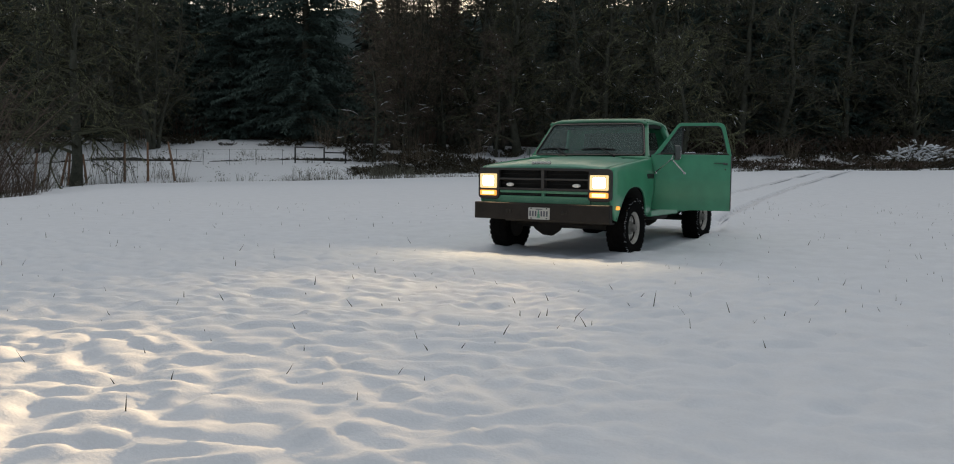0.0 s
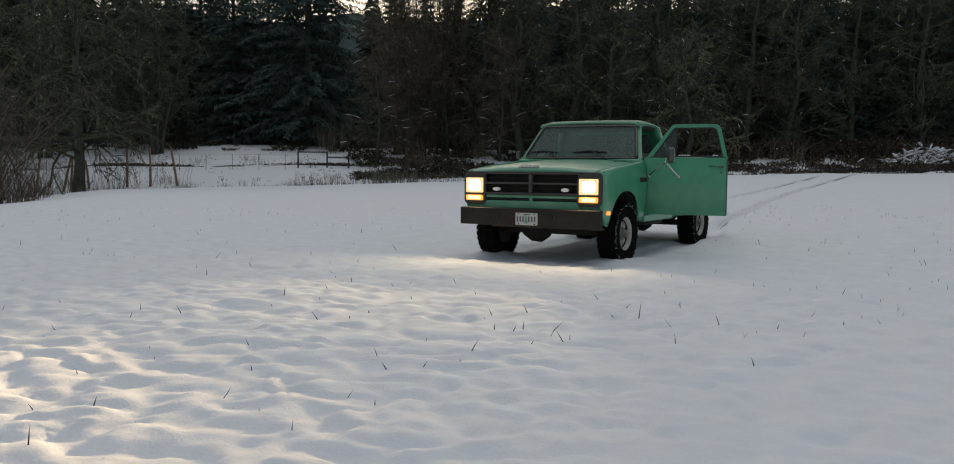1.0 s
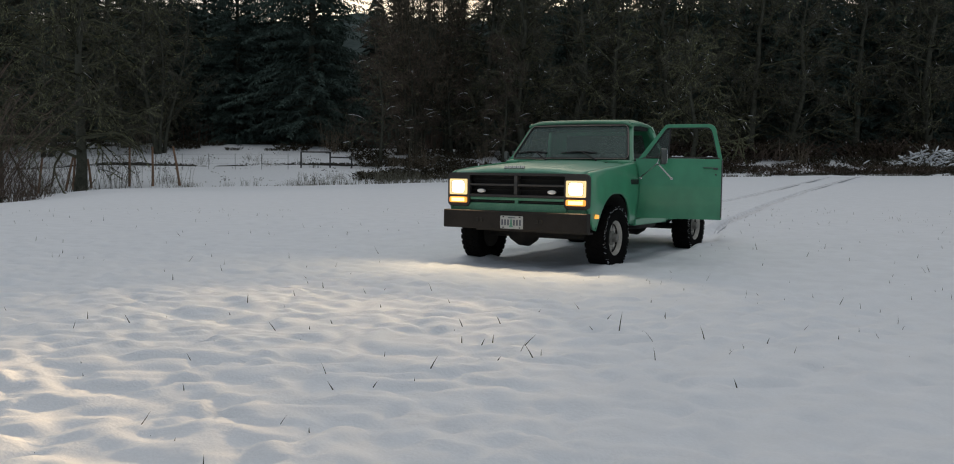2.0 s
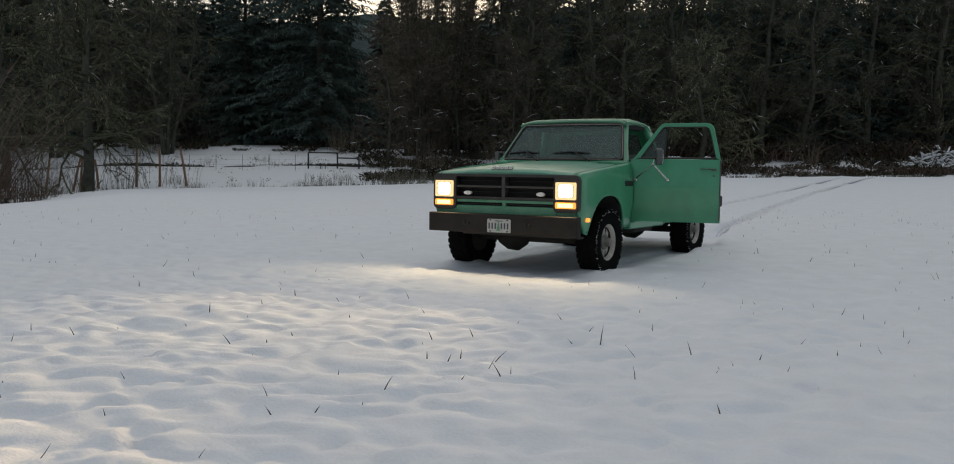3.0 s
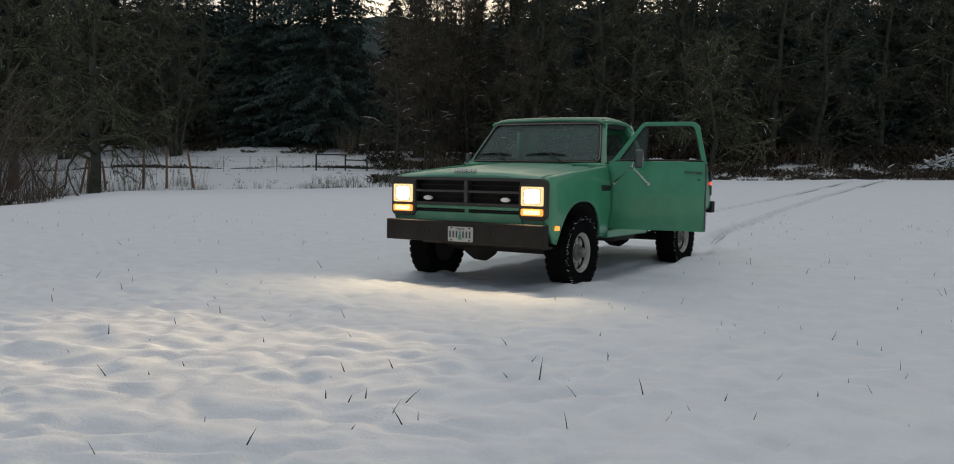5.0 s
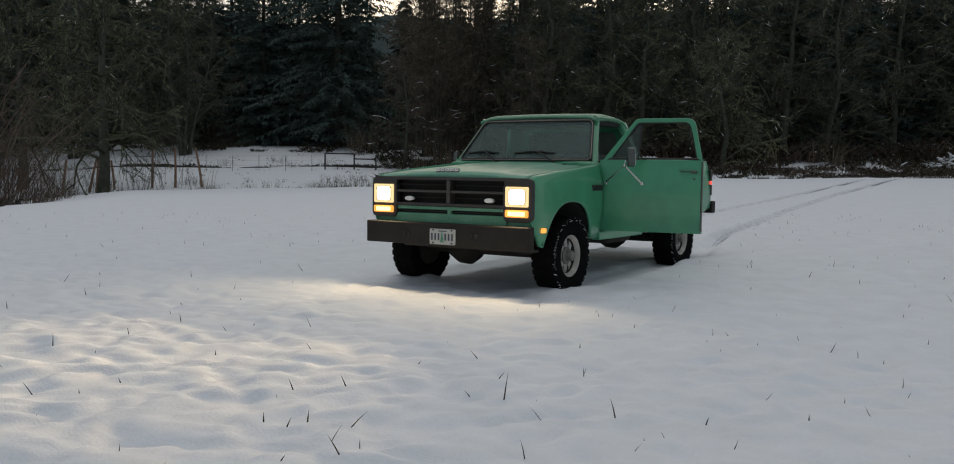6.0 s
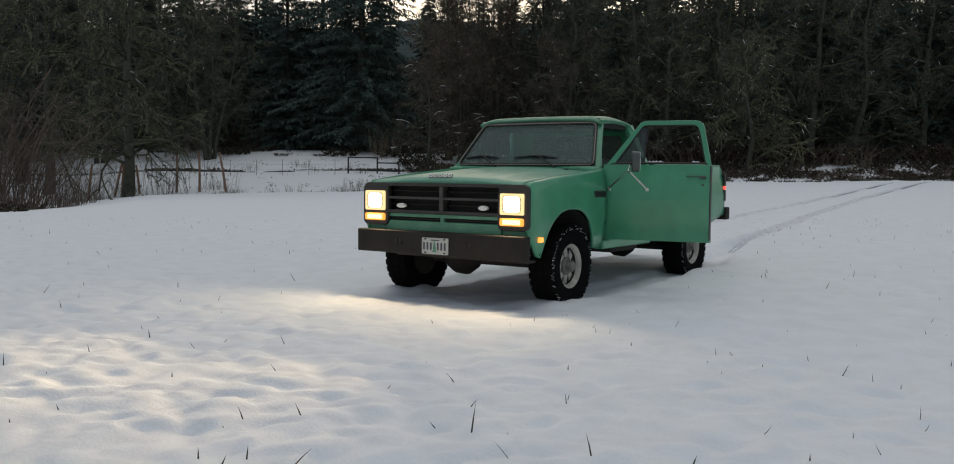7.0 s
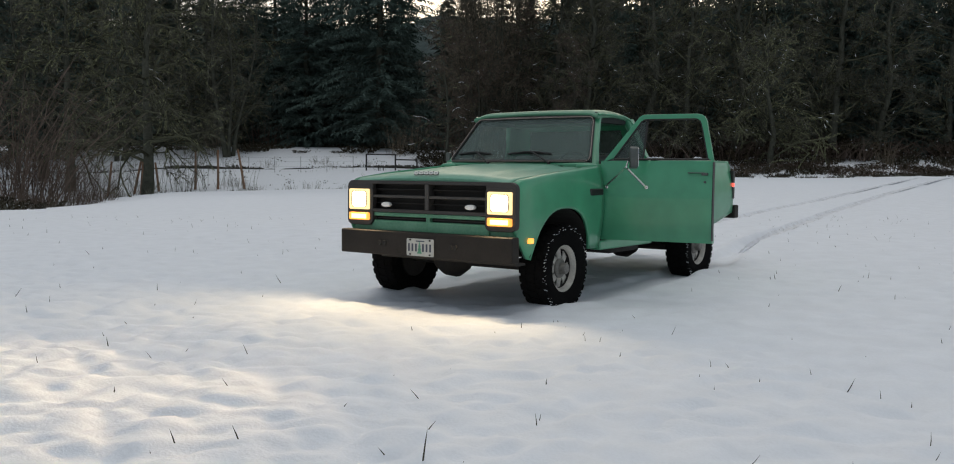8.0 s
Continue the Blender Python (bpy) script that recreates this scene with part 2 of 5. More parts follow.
# ---- building helpers ----
class Geo:
    """Plain lists of corners and faces."""

    def __init__(self):
        self.v, self.f = [], []

    def face(self, *pts):
        k = len(self.v)
        self.v.extend(tuple(p) for p in pts)
        self.f.append(tuple(range(k, k + len(pts))))

    def tube(self, pts, radii, n=6):
        k = len(self.v)
        m = len(pts)
        for i, (p, r) in enumerate(zip(pts, radii)):
            d = (Vector(pts[min(i + 1, m - 1)]) - Vector(pts[max(i - 1, 0)])).normalized()
            u = d.orthogonal().normalized()
            w = d.cross(u)
            for j in range(n):
                a = 2 * math.pi * j / n
                self.v.append(tuple(Vector(p) + r * (math.cos(a) * u + math.sin(a) * w)))
        for i in range(m - 1):
            for j in range(n):
                a, b = k + i * n + j, k + i * n + (j + 1) % n
                self.f.append((a, b, b + n, a + n))
        self.f.append(tuple(k + (m - 1) * n + j for j in range(n)))
        self.f.append(tuple(k + n - 1 - j for j in range(n)))

    def ribbon(self, p, q, w, rnd):
        """A thin tapering twig from p to q."""
        d = (q - p)
        s = d.cross(Vector((rnd.uniform(-1, 1), rnd.uniform(-1, 1), rnd.uniform(-1, 1)))).normalized() * w
        k = len(self.v)
        self.v.extend((tuple(p - s), tuple(p + s), tuple(q)))
        self.f.append((k, k + 1, k + 2))

    def leaf(self, p, d, s, droop=0.0):
        """A narrow spray along d, s to each side."""
        m = p + d * 0.45
        q = p + d + Vector((0, 0, -droop))
        k = len(self.v)
        self.v.extend((tuple(p), tuple(m + s), tuple(q), tuple(m - s)))
        self.f.append((k, k + 1, k + 2, k + 3))

    def box(self, x0, x1, y0, y1, z0, z1):
        k = len(self.v)
        self.v.extend(((x0, y0, z0), (x1, y0, z0), (x1, y1, z0), (x0, y1, z0), (x0, y0, z1), (x1, y0, z1), (x1, y1, z1), (x0, y1, z1)))
        for q in ((3, 2, 1, 0), (4, 5, 6, 7), (0, 1, 5, 4), (1, 2, 6, 5), (2, 3, 7, 6), (3, 0, 4, 7)):
            self.f.append(tuple(k + i for i in q))

    def prism(self, poly, axis, a, b):
        """A closed outline drawn out along an axis from a to b."""
        def at(p, t):
            return (t, p[0], p[1]) if axis == "x" else (p[0], t, p[1]) if axis == "y" else (p[0], p[1], t)
        k, n = len(self.v), len(poly)
        self.v.extend(at(p, a) for p in poly)
        self.v.extend(at(p, b) for p in poly)
        self.f.append(tuple(k + i for i in range(n)))
        self.f.append(tuple(k + n + i for i in reversed(range(n))))
        for i in range(n):
            j = (i + 1) % n
            self.f.append((k + i, k + n + i, k + n + j, k + j))

    def ring(self, outer, inner, axis, a, b):
        """A frame between two outlines with the same number of corners."""
        def at(p, t):
            return (t, p[0], p[1]) if axis == "x" else (p[0], t, p[1]) if axis == "y" else (p[0], p[1], t)
        k, n = len(self.v), len(outer)
        for t in (a, b):
            self.v.extend(at(p, t) for p in outer)
            self.v.extend(at(p, t) for p in inner)
        for i in range(n):
            j = (i + 1) % n
            o0, o1, i0, i1 = k + i, k + j, k + n + i, k + n + j
            s = 2 * n
            self.f += [(o0, o1, i1, i0), (o1 + s, o0 + s, i0 + s, i1 + s), (o0, o0 + s, o1 + s, o1), (i1, i1 + s, i0 + s, i0)]

    def lathe(self, prof, n=32, axis=0):
        """Turns (radius, along) pairs round the x axis."""
        k, m = len(self.v), len(prof)
        for i in range(n):
            a = 2 * math.pi * i / n
            for r, x in prof:
                self.v.append((x, r * math.cos(a), r * math.sin(a)))
        for i in range(n):
            i2 = (i + 1) % n
            for j in range(m - 1):
                self.f.append((k + i * m + j, k + i2 * m + j, k + i2 * m + j + 1, k + i * m + j + 1))

    def grid(self, rows):
        k, m = len(self.v), len(rows[0])
        for r in rows:
            self.v.extend(tuple(p) for p in r)
        for i in range(len(rows) - 1):
            for j in range(m - 1):
                a = k + i * m + j
                self.f.append((a, a + 1, a + m + 1, a + m))


def part(name, geo, mat, parent=None, label="", smooth=False, bevel=0.0, solid=0.0, fix=True, kind=""):
    me = bpy.data.meshes.new(name)
    if isinstance(geo, Geo):
        me.from_pydata(geo.v, [], geo.f)
        if fix:
            bm = bmesh.new()
            bm.from_mesh(me)
            bmesh.ops.recalc_face_normals(bm, faces=bm.faces)
            bm.to_mesh(me)
            bm.free()
    me.materials.append(mat)
    if smooth:
        me.shade_smooth()
        if smooth != "all":
            me.set_sharp_from_angle(angle=radians(38))
    ob = new(name, me)
    ob.parent = parent
    if label:
        ob["label"] = label
    if kind:
        ob["kind"] = kind
    if solid:
        s = ob.modifiers.new("thickness", "SOLIDIFY")
        s.thickness, s.offset = solid, -1
    if bevel:
        b = ob.modifiers.new("edges", "BEVEL")
        b.width, b.segments, b.limit_method, b.angle_limit = bevel, 2, "ANGLE", radians(35)
        me.shade_smooth()
        me.set_sharp_from_angle(angle=radians(50))
    return ob


def boxes(*bs):
    g = Geo()
    for b in bs:
        g.box(*b)
    return g


def rounded(x0, x1, z0, z1, r, n=4):
    """A rectangle with rounded corners, as an outline."""
    out = []
    for cx, cz, a0 in ((x1 - r, z0 + r, -90), (x1 - r, z1 - r, 0), (x0 + r, z1 - r, 90), (x0 + r, z0 + r, 180)):
        for i in range(n + 1):
            a = radians(a0 + 90 * i / n)
            out.append((cx + r * math.cos(a), cz + r * math.sin(a)))
    return out


def lerp(x, xs, ys):
    return float(np.interp(x, xs, ys))


# ---- the lie of the land ----
STATION = Vector((5.33, -8.53, 1.17))
AHEAD = Vector((-0.5351, 0.8448, 0))
RIGHT = Vector((0.8448, 0.5351, 0))
FAR = 1.8
K = FAR / 1.3


def raised(z):
    """A height beyond the field, drawn out from the eye with the distance."""
    return STATION.z + K * (z - STATION.z)



def value_noise(x, y, seed):
    """Smooth lattice noise in 0..1 over arrays."""
    rs = np.random.RandomState(seed)
    table = rs.rand(256, 256)
    xi, yi = np.floor(x).astype(int), np.floor(y).astype(int)
    fx, fy = x - xi, y - yi
    fx, fy = fx * fx * fx * (fx * (fx * 6 - 15) + 10), fy * fy * fy * (fy * (fy * 6 - 15) + 10)
    a, b = table[xi % 256, yi % 256], table[(xi + 1) % 256, yi % 256]
    c, d = table[xi % 256, (yi + 1) % 256], table[(xi + 1) % 256, (yi + 1) % 256]
    return (a * (1 - fx) + b * fx) * (1 - fy) + (c * (1 - fx) + d * fx) * fy


def smooth01(t):
    t = np.clip(t, 0, 1)
    return t * t * (3 - 2 * t)


def land(x, y):
    """Height of the broad ground: the field, its far edge, and the rise to the woods."""
    x, y = np.asarray(x, float), np.asarray(y, float)
    d = (x - STATION.x) * AHEAD.x + (y - STATION.y) * AHEAD.y
    s = (x - STATION.x) * RIGHT.x + (y - STATION.y) * RIGHT.y
    b = np.clip(s / np.maximum(d, 1.0), -0.7, 0.7)
    edge = np.interp(b, (-0.7, -0.51, -0.383, -0.214, 0.228, 0.397, 0.7), (-2.30, -1.78, -0.77, -0.42, 0.70, 0.91, 1.21))
    edge = raised(edge * 1.05)
    back = raised(np.interp(b, (-0.7, -0.3, 0.1, 0.7), (3.68, 3.94, 3.42, 3.55)))
    z = smooth01((d - 10) / (80 * K - 10)) * edge + 0.022 * np.clip(y, 0, 6) * smooth01((30 - d) / 15)
    z = z + smooth01((d - 81 * K) / (34 * K)) * (back - edge) + smooth01((d - 120 * K) / (300 * K)) * 12 * K
    z = z - 0.35 * K * np.exp(-((d / K - 81.2) / 1.9) ** 2) * (b < 0.1)
    z = z - 0.40 * K * np.exp(-((d / K - 96.4) / 1.2) ** 2) * (b < -0.1)
    return z


def site(b, d):
    """A place b to the side for each metre ahead, d units of FAR metres ahead of the station."""
    p = STATION + (AHEAD + RIGHT * b) * (d * FAR)
    return Vector((p.x, p.y, float(land(p.x, p.y))))


def spread(lo, hi, step, grow, far):
    mid = list(np.arange(lo, hi, step))
    a, s = [], step
    x = hi
    while x < far:
        a.append(x)
        s *= grow
        x += s
    c, s, x = [], step, lo
    while x > -far:
        s *= grow
        x -= s
        c.append(x)
    return np.array(sorted(c) + mid + a)


def pillows(x, y, seed):
    """Rounded cushions that meet in creases, each of its own height, 0..1."""
    rs = np.random.RandomState(seed)
    jx, jy, tall = rs.rand(128, 128), rs.rand(128, 128), 0.45 + 0.55 * rs.rand(128, 128)
    xi, yi = np.floor(x).astype(int), np.floor(y).astype(int)
    out = np.zeros_like(np.asarray(x, float))
    for i in (-1, 0, 1):
        for j in (-1, 0, 1):
            a, b = (xi + i) % 128, (yi + j) % 128
            q = ((xi + i + jx[a, b] - x) ** 2 + (yi + j + jy[a, b] - y) ** 2) / 0.55
            out = np.maximum(out, tall[a, b] * np.clip(1 - q, 0, 1) ** 0.8)
    return out


def lumps(x, y):
    """Snow lying over tussocks: soft flat-topped cushions with creases between."""
    x, y = np.asarray(x, float), np.asarray(y, float)
    wx = x + 0.30 * (value_noise(x * 1.9, y * 1.9, 5) - 0.5) + 0.10 * (value_noise(x * 6, y * 6, 15) - 0.5)
    wy = y + 0.30 * (value_noise(x * 1.9 + 40, y * 1.9, 6) - 0.5) + 0.10 * (value_noise(x * 6 + 40, y * 6, 16) - 0.5)
    big = pillows(wx * 3.6 + 60, wy * 3.7 + 60, 1)
    small = pillows(wx * 7.0 + 60, wy * 7.0 + 60, 2)
    fine = value_noise(x * 11 + 100, y * 11 + 100, 4)
    swell = value_noise(x * 0.7 + 100, y * 0.7 + 100, 3)
    return 0.046 * big + 0.033 * small + 0.010 * fine + 0.035 * swell - 0.063


def rut_bend(rx, y):
    """How far a wheel track has swung aside at a distance behind the truck."""
    if rx > 0:
        return np.interp(y, (4.6, 6, 8.2, 15, 21, 39.5, 66, 200), (0, 0.3, 0.85, 2.15, 3.3, 6.0, 9.2, 25))
    return np.interp(y, (4.6, 6, 8.2, 15, 21, 30.6, 49.5, 200), (0, 0.3, 0.9, 2.4, 3.5, 4.8, 7.5, 28))


def field():
    xs, ys = spread(-8, 7, 0.045, 1.042, 900), spread(-10, 5, 0.045, 1.031, 900)
    X, Y = np.meshgrid(xs, ys)
    near = np.exp(-((np.maximum(0, np.hypot(X, Y) - 25) / 40) ** 2))
    # the tussocks ahead of the truck are coarser than the even field beside it
    rough_part = 0.50 + 0.42 * smooth01((1.2 - Y) / 2.4) * smooth01((9 - np.abs(X + 1)) / 5)
    Z = land(X, Y) + lumps(X, Y) * (0.25 + 0.75 * near) * rough_part
    Z += 0.25 * (value_noise(X * 0.12 + 300, Y * 0.12 + 300, 8) - 0.5) * smooth01((np.hypot(X, Y) - 30) / 40)
    # snow pushed up round the tyres
    for hub in (0.79, 3.76):
        for rx in (-0.87, 0.85):
            Z += 0.05 * np.exp(-(((X - rx) / 0.26) ** 4 + ((Y - hub) / 0.45) ** 4))
    # wheel ruts behind the truck, and the dents under the tyres
    for rx in (-0.82, 0.82):
        w = np.abs(X - rx + rut_bend(rx, Y))
        rough = 0.6 + 0.8 * value_noise(X * 5 + 50, Y * 3 + 50, 9)
        half = np.interp(Y, (4.2, 6), (0.24, 0.17))
        cut = np.clip((half - w) / 0.10, 0, 1)
        rim = np.exp(-((w - half - 0.04) / 0.07) ** 2)
        behind = np.clip((Y - 0.75) / 0.3, 0, 1)
        flat = land(X, Y)
        Z = np.where(behind > 0, Z * (1 - cut * behind) + (flat - np.interp(Y, (4.2, 6.5, 10), (0.03, 0.07, 0.14)) * rough) * cut * behind, Z)
        Z += np.interp(Y, (4.2, 7), (0.012, 0.03)) * rim * behind * rough
    me = bpy.data.meshes.new("ground")
    h, w = X.shape
    co = np.stack([X, Y, Z], -1).reshape(-1, 3).astype(np.float32)
    i = np.arange((h - 1) * (w - 1))
    a = (i // (w - 1)) * w + i % (w - 1)
    q = np.stack([a, a + 1, a + w + 1, a + w], -1).astype(np.int32)
    me.vertices.add(len(co))
    me.vertices.foreach_set("co", co.ravel())
    me.loops.add(q.size)
    me.loops.foreach_set("vertex_index", q.ravel())
    me.polygons.add(len(q))
    me.polygons.foreach_set("loop_start", np.arange(0, q.size, 4, dtype=np.int32))
    me.update(calc_edges=True)
    me.shade_smooth()
    me.materials.append(SNOW)
    return tagged(new("ground", me), "lumpy snow-covered field with two wheel ruts", "snow field", kind="structure")


field()


def wheel_rut(rx):
    """Snow pressed down and crumbled by the wheels, lying in the trough behind the truck."""
    ys, y = [], 6.0
    while y < 112:
        ys.append(y)
        y += 0.05 + 0.004 * (y - 5)
    ys = np.array(ys)
    g, rows = Geo(), []
    for u in np.linspace(-1, 1, 11):
        x = rx - rut_bend(rx, ys) + u * (0.1 + 0.9 * smooth01((ys - 6.0) / 8)) * (0.17 + 0.05 * value_noise(ys * 2.5 + 9, ys * 0 + 3.3 + np.sign(u) * 7 + rx, 21))
        rag = value_noise(x * 6 + 200, ys * 4 + 200, 22) - 0.5
        z = land(x, ys) - 0.055 + 0.065 * abs(u) ** 3 + 0.03 * rag - 0.07 * (1 - smooth01((ys - 6.0) / 8.0))
        rows.append(list(zip(x.tolist(), ys.tolist(), z.tolist())))
    g.grid(rows)
    return tagged(part("wheel_rut", g, TRODDEN, smooth="all"), "grey wheel rut pressed into the snow", "wheel rut", "wheel ruts", kind="structure")


wheel_rut(-0.82)
wheel_rut(0.82)


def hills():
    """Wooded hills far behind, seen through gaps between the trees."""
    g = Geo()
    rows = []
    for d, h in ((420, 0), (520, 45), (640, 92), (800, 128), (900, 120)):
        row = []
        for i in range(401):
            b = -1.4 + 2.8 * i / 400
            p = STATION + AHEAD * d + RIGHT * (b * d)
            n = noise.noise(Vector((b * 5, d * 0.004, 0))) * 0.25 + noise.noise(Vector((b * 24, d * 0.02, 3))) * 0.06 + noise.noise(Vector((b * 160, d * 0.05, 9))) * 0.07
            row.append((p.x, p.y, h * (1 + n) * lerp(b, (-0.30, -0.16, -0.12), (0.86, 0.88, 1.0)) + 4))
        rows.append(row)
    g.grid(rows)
    return tagged(part("backdrop_hills", g, HILL, smooth="all"), "wooded hillside far beyond the trees, haze in its colour", "hill", kind="structure")


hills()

# ---- the pickup truck ----
HUB_F, HUB_R, HUB_Z, TYRE_R = 0.79, 3.76, 0.358, 0.39
truck = tagged(new("pickup_truck"), "faded green two-door pickup with driver door open on snow", "pickup truck")


def side_x(z):
    """Half-width of the body at a height."""
    return lerp(z, (0.45, 0.60, 0.77, 0.81, 0.98, 1.02, 1.12, 1.20, 1.30, 1.36), (0.905, 0.938, 0.962, 0.968, 0.972, 0.967, 0.954, 0.940, 0.916, 0.890))


def arch_z(y, hub, r, low):
    """Lower edge of a body side with a flat-topped wheel arch."""
    t = abs(y - hub)
    if t >= r:
        return low
    return max(low, HUB_Z + r * (max(0.0, 1 - (t / r) ** 2.6)) ** 0.5 * 1.07)


def body_side(sgn, y0, y1, hub, r, low, top, nose=False, rows=12):
    """A pressed side panel with a wheel arch; top gives the height of its upper edge."""
    ys = sorted(set([y0, y1] + [y0 + (y1 - y0) * i / 22 for i in range(23)] + [hub + r * math.sin(radians(a)) for a in range(-90, 91, 9)]))
    ys = [y for y in ys if y0 - 1e-6 <= y <= y1 + 1e-6]
    g, out = Geo(), []
    for y in ys:
        zb, zt = arch_z(y, hub, r, low(y)), top(y)
        pull = 0.030 * max(0, 1 - (y - y0) / 0.16) ** 2 if nose else 0
        col = []
        for j in range(rows + 1):
            z = zb + (zt - zb) * j / rows
            near = math.hypot(y - hub, z - HUB_Z) - r
            lip = 0.014 * math.exp(-(near / 0.035) ** 2)
            col.append((sgn * (side_x(z) - pull + lip), y, z))
        if nose:
            for k in (1, 2, 3):
                a = radians(30 * k)
                col.append((sgn * (side_x(zt) - pull - 0.05 * (1 - math.cos(a))), y, zt + 0.028 * math.sin(a)))
        out.append(col)
    g.grid(out)
    return g


def hood_z(x, y):
    z = lerp(y, (0.07, 0.10, 0.16, 0.5, 1.0, 1.5), (1.112, 1.136, 1.148, 1.180, 1.218, 1.252))
    crown = 0.035 * (1 - (abs(x) / 0.9) ** 2.2)
    step = 0.014 * float(smooth01((0.56 - abs(x)) / 0.06)) * lerp(y, (0.05, 0.4), (0.3, 1))
    return z + crown + step


def front_clip():
    for sgn in (-1, 1):
        top = lambda y: lerp(y, (0.05, 0.12, 0.5, 1.0, 1.70), (1.085, 1.118, 1.165, 1.21, 1.268))
        g = body_side(sgn, 0.05, 1.48, HUB_F, 0.50, lambda y: lerp(y, (0.05, 0.12, 0.25, 0.45, 1.3, 1.7), (0.70, 0.60, 0.47, 0.44, 0.50, 0.50)), top, nose=True)
        part("fender", g, PAINT, truck, smooth=True, solid=0.03)
        # dark tub inside the arch
        w = Geo()
        arc = [(HUB_F + 0.53 * math.cos(radians(a)), HUB_Z + 0.54 * math.sin(radians(a))) for a in range(14, 167, 8)]
        w.grid([[(sgn * 0.93, y, z), (sgn * 0.42, y, z)] for y, z in arc])
        w.face(*[(sgn * 0.42, y, z) for y, z in arc])
        part("wheel_well", w, UNDER, truck)
        part("side_marker_lamp", boxes((sgn * 0.955 - 0.02, sgn * 0.955 + 0.02, 0.213, 0.268, 0.610, 0.655)), AMBER_SMALL, truck, "lit amber marker", bevel=0.008)
        part("fender_badge", boxes((sgn * 0.958 - 0.018, sgn * 0.958 + 0.018, 1.22, 1.46, 0.995, 1.06)), BLACK_TRIM, truck, "dark plain badge", bevel=0.012)
        # cowl filler beside the hood
        part("cowl_corner", boxes((min(sgn * 0.72, sgn * 0.90), max(sgn * 0.72, sgn * 0.90), 1.36, 1.60, 1.20, 1.288)), PAINT, truck, bevel=0.02)
    g = Geo()
    xs = [-0.868 + 1.736 * i / 40 for i in range(41)]
    ys = (0.055, 0.065, 0.085, 0.12, 0.2, 0.35, 0.5, 0.7, 0.9, 1.1, 1.25, 1.38)
    rows = []
    for y in ys:
        rows.append([(x, y, hood_z(x, y) - (0.035 if y < 0.06 else 0) - (0.012 if abs(x) > 0.87 else 0)) for x in xs])
    g.grid(rows)
    hood = part("hood", g, PAINT_HOOD, truck, "sloping green hood with a raised centre", smooth=True, solid=0.02)
    # plain blocks where the maker's name stands
    for i in range(5):
        x = -0.165 + i * 0.056
        b = Geo()
        b.ring(rounded(x - 0.023, x + 0.023, -0.014, 0.014, 0.009, 2), rounded(x - 0.010, x + 0.010, -0.005, 0.005, 0.003, 2), "y", -0.004, 0.005)
        seat = pose(0, 0.088, hood_z(x, 0.10) + 0.018, -24)
        part("hood_badge", b, PALE, hood, "plain silver block").matrix_local = seat
        # dark plate added as the shadow edge of each block
        b = Geo()
        b.prism(rounded(x - 0.027, x + 0.027, -0.018, 0.017, 0.010, 2), "y", 0.0055, 0.010)
        part("badge_shadow", b, BLACK_TRIM, hood, "dark plate for the shadow round the block").matrix_local = seat
    # cowl and vent strip ahead of the windscreen
    part("cowl", boxes((-0.87, 0.87, 1.385, 1.45, 1.15, 1.300)), PAINT, truck, bevel=0.02)
    for i in range(12):
        part("vent_slot", boxes((-0.6 + i * 0.1, -0.52 + i * 0.1, 1.345, 1.380, 1.262, 1.272)), BLACK_TRIM, truck)
    part("radiator_wall", boxes((-0.9, 0.9, 0.16, 0.20, 0.60, 1.11)), UNDER, truck)
    part("firewall", boxes((-0.9, 0.9, 1.52, 1.56, 0.5, 1.2)), UNDER, truck)
    part("engine_bay", boxes((-0.45, 0.45, 0.3, 1.5, 0.55, 1.05)), UNDER, truck)


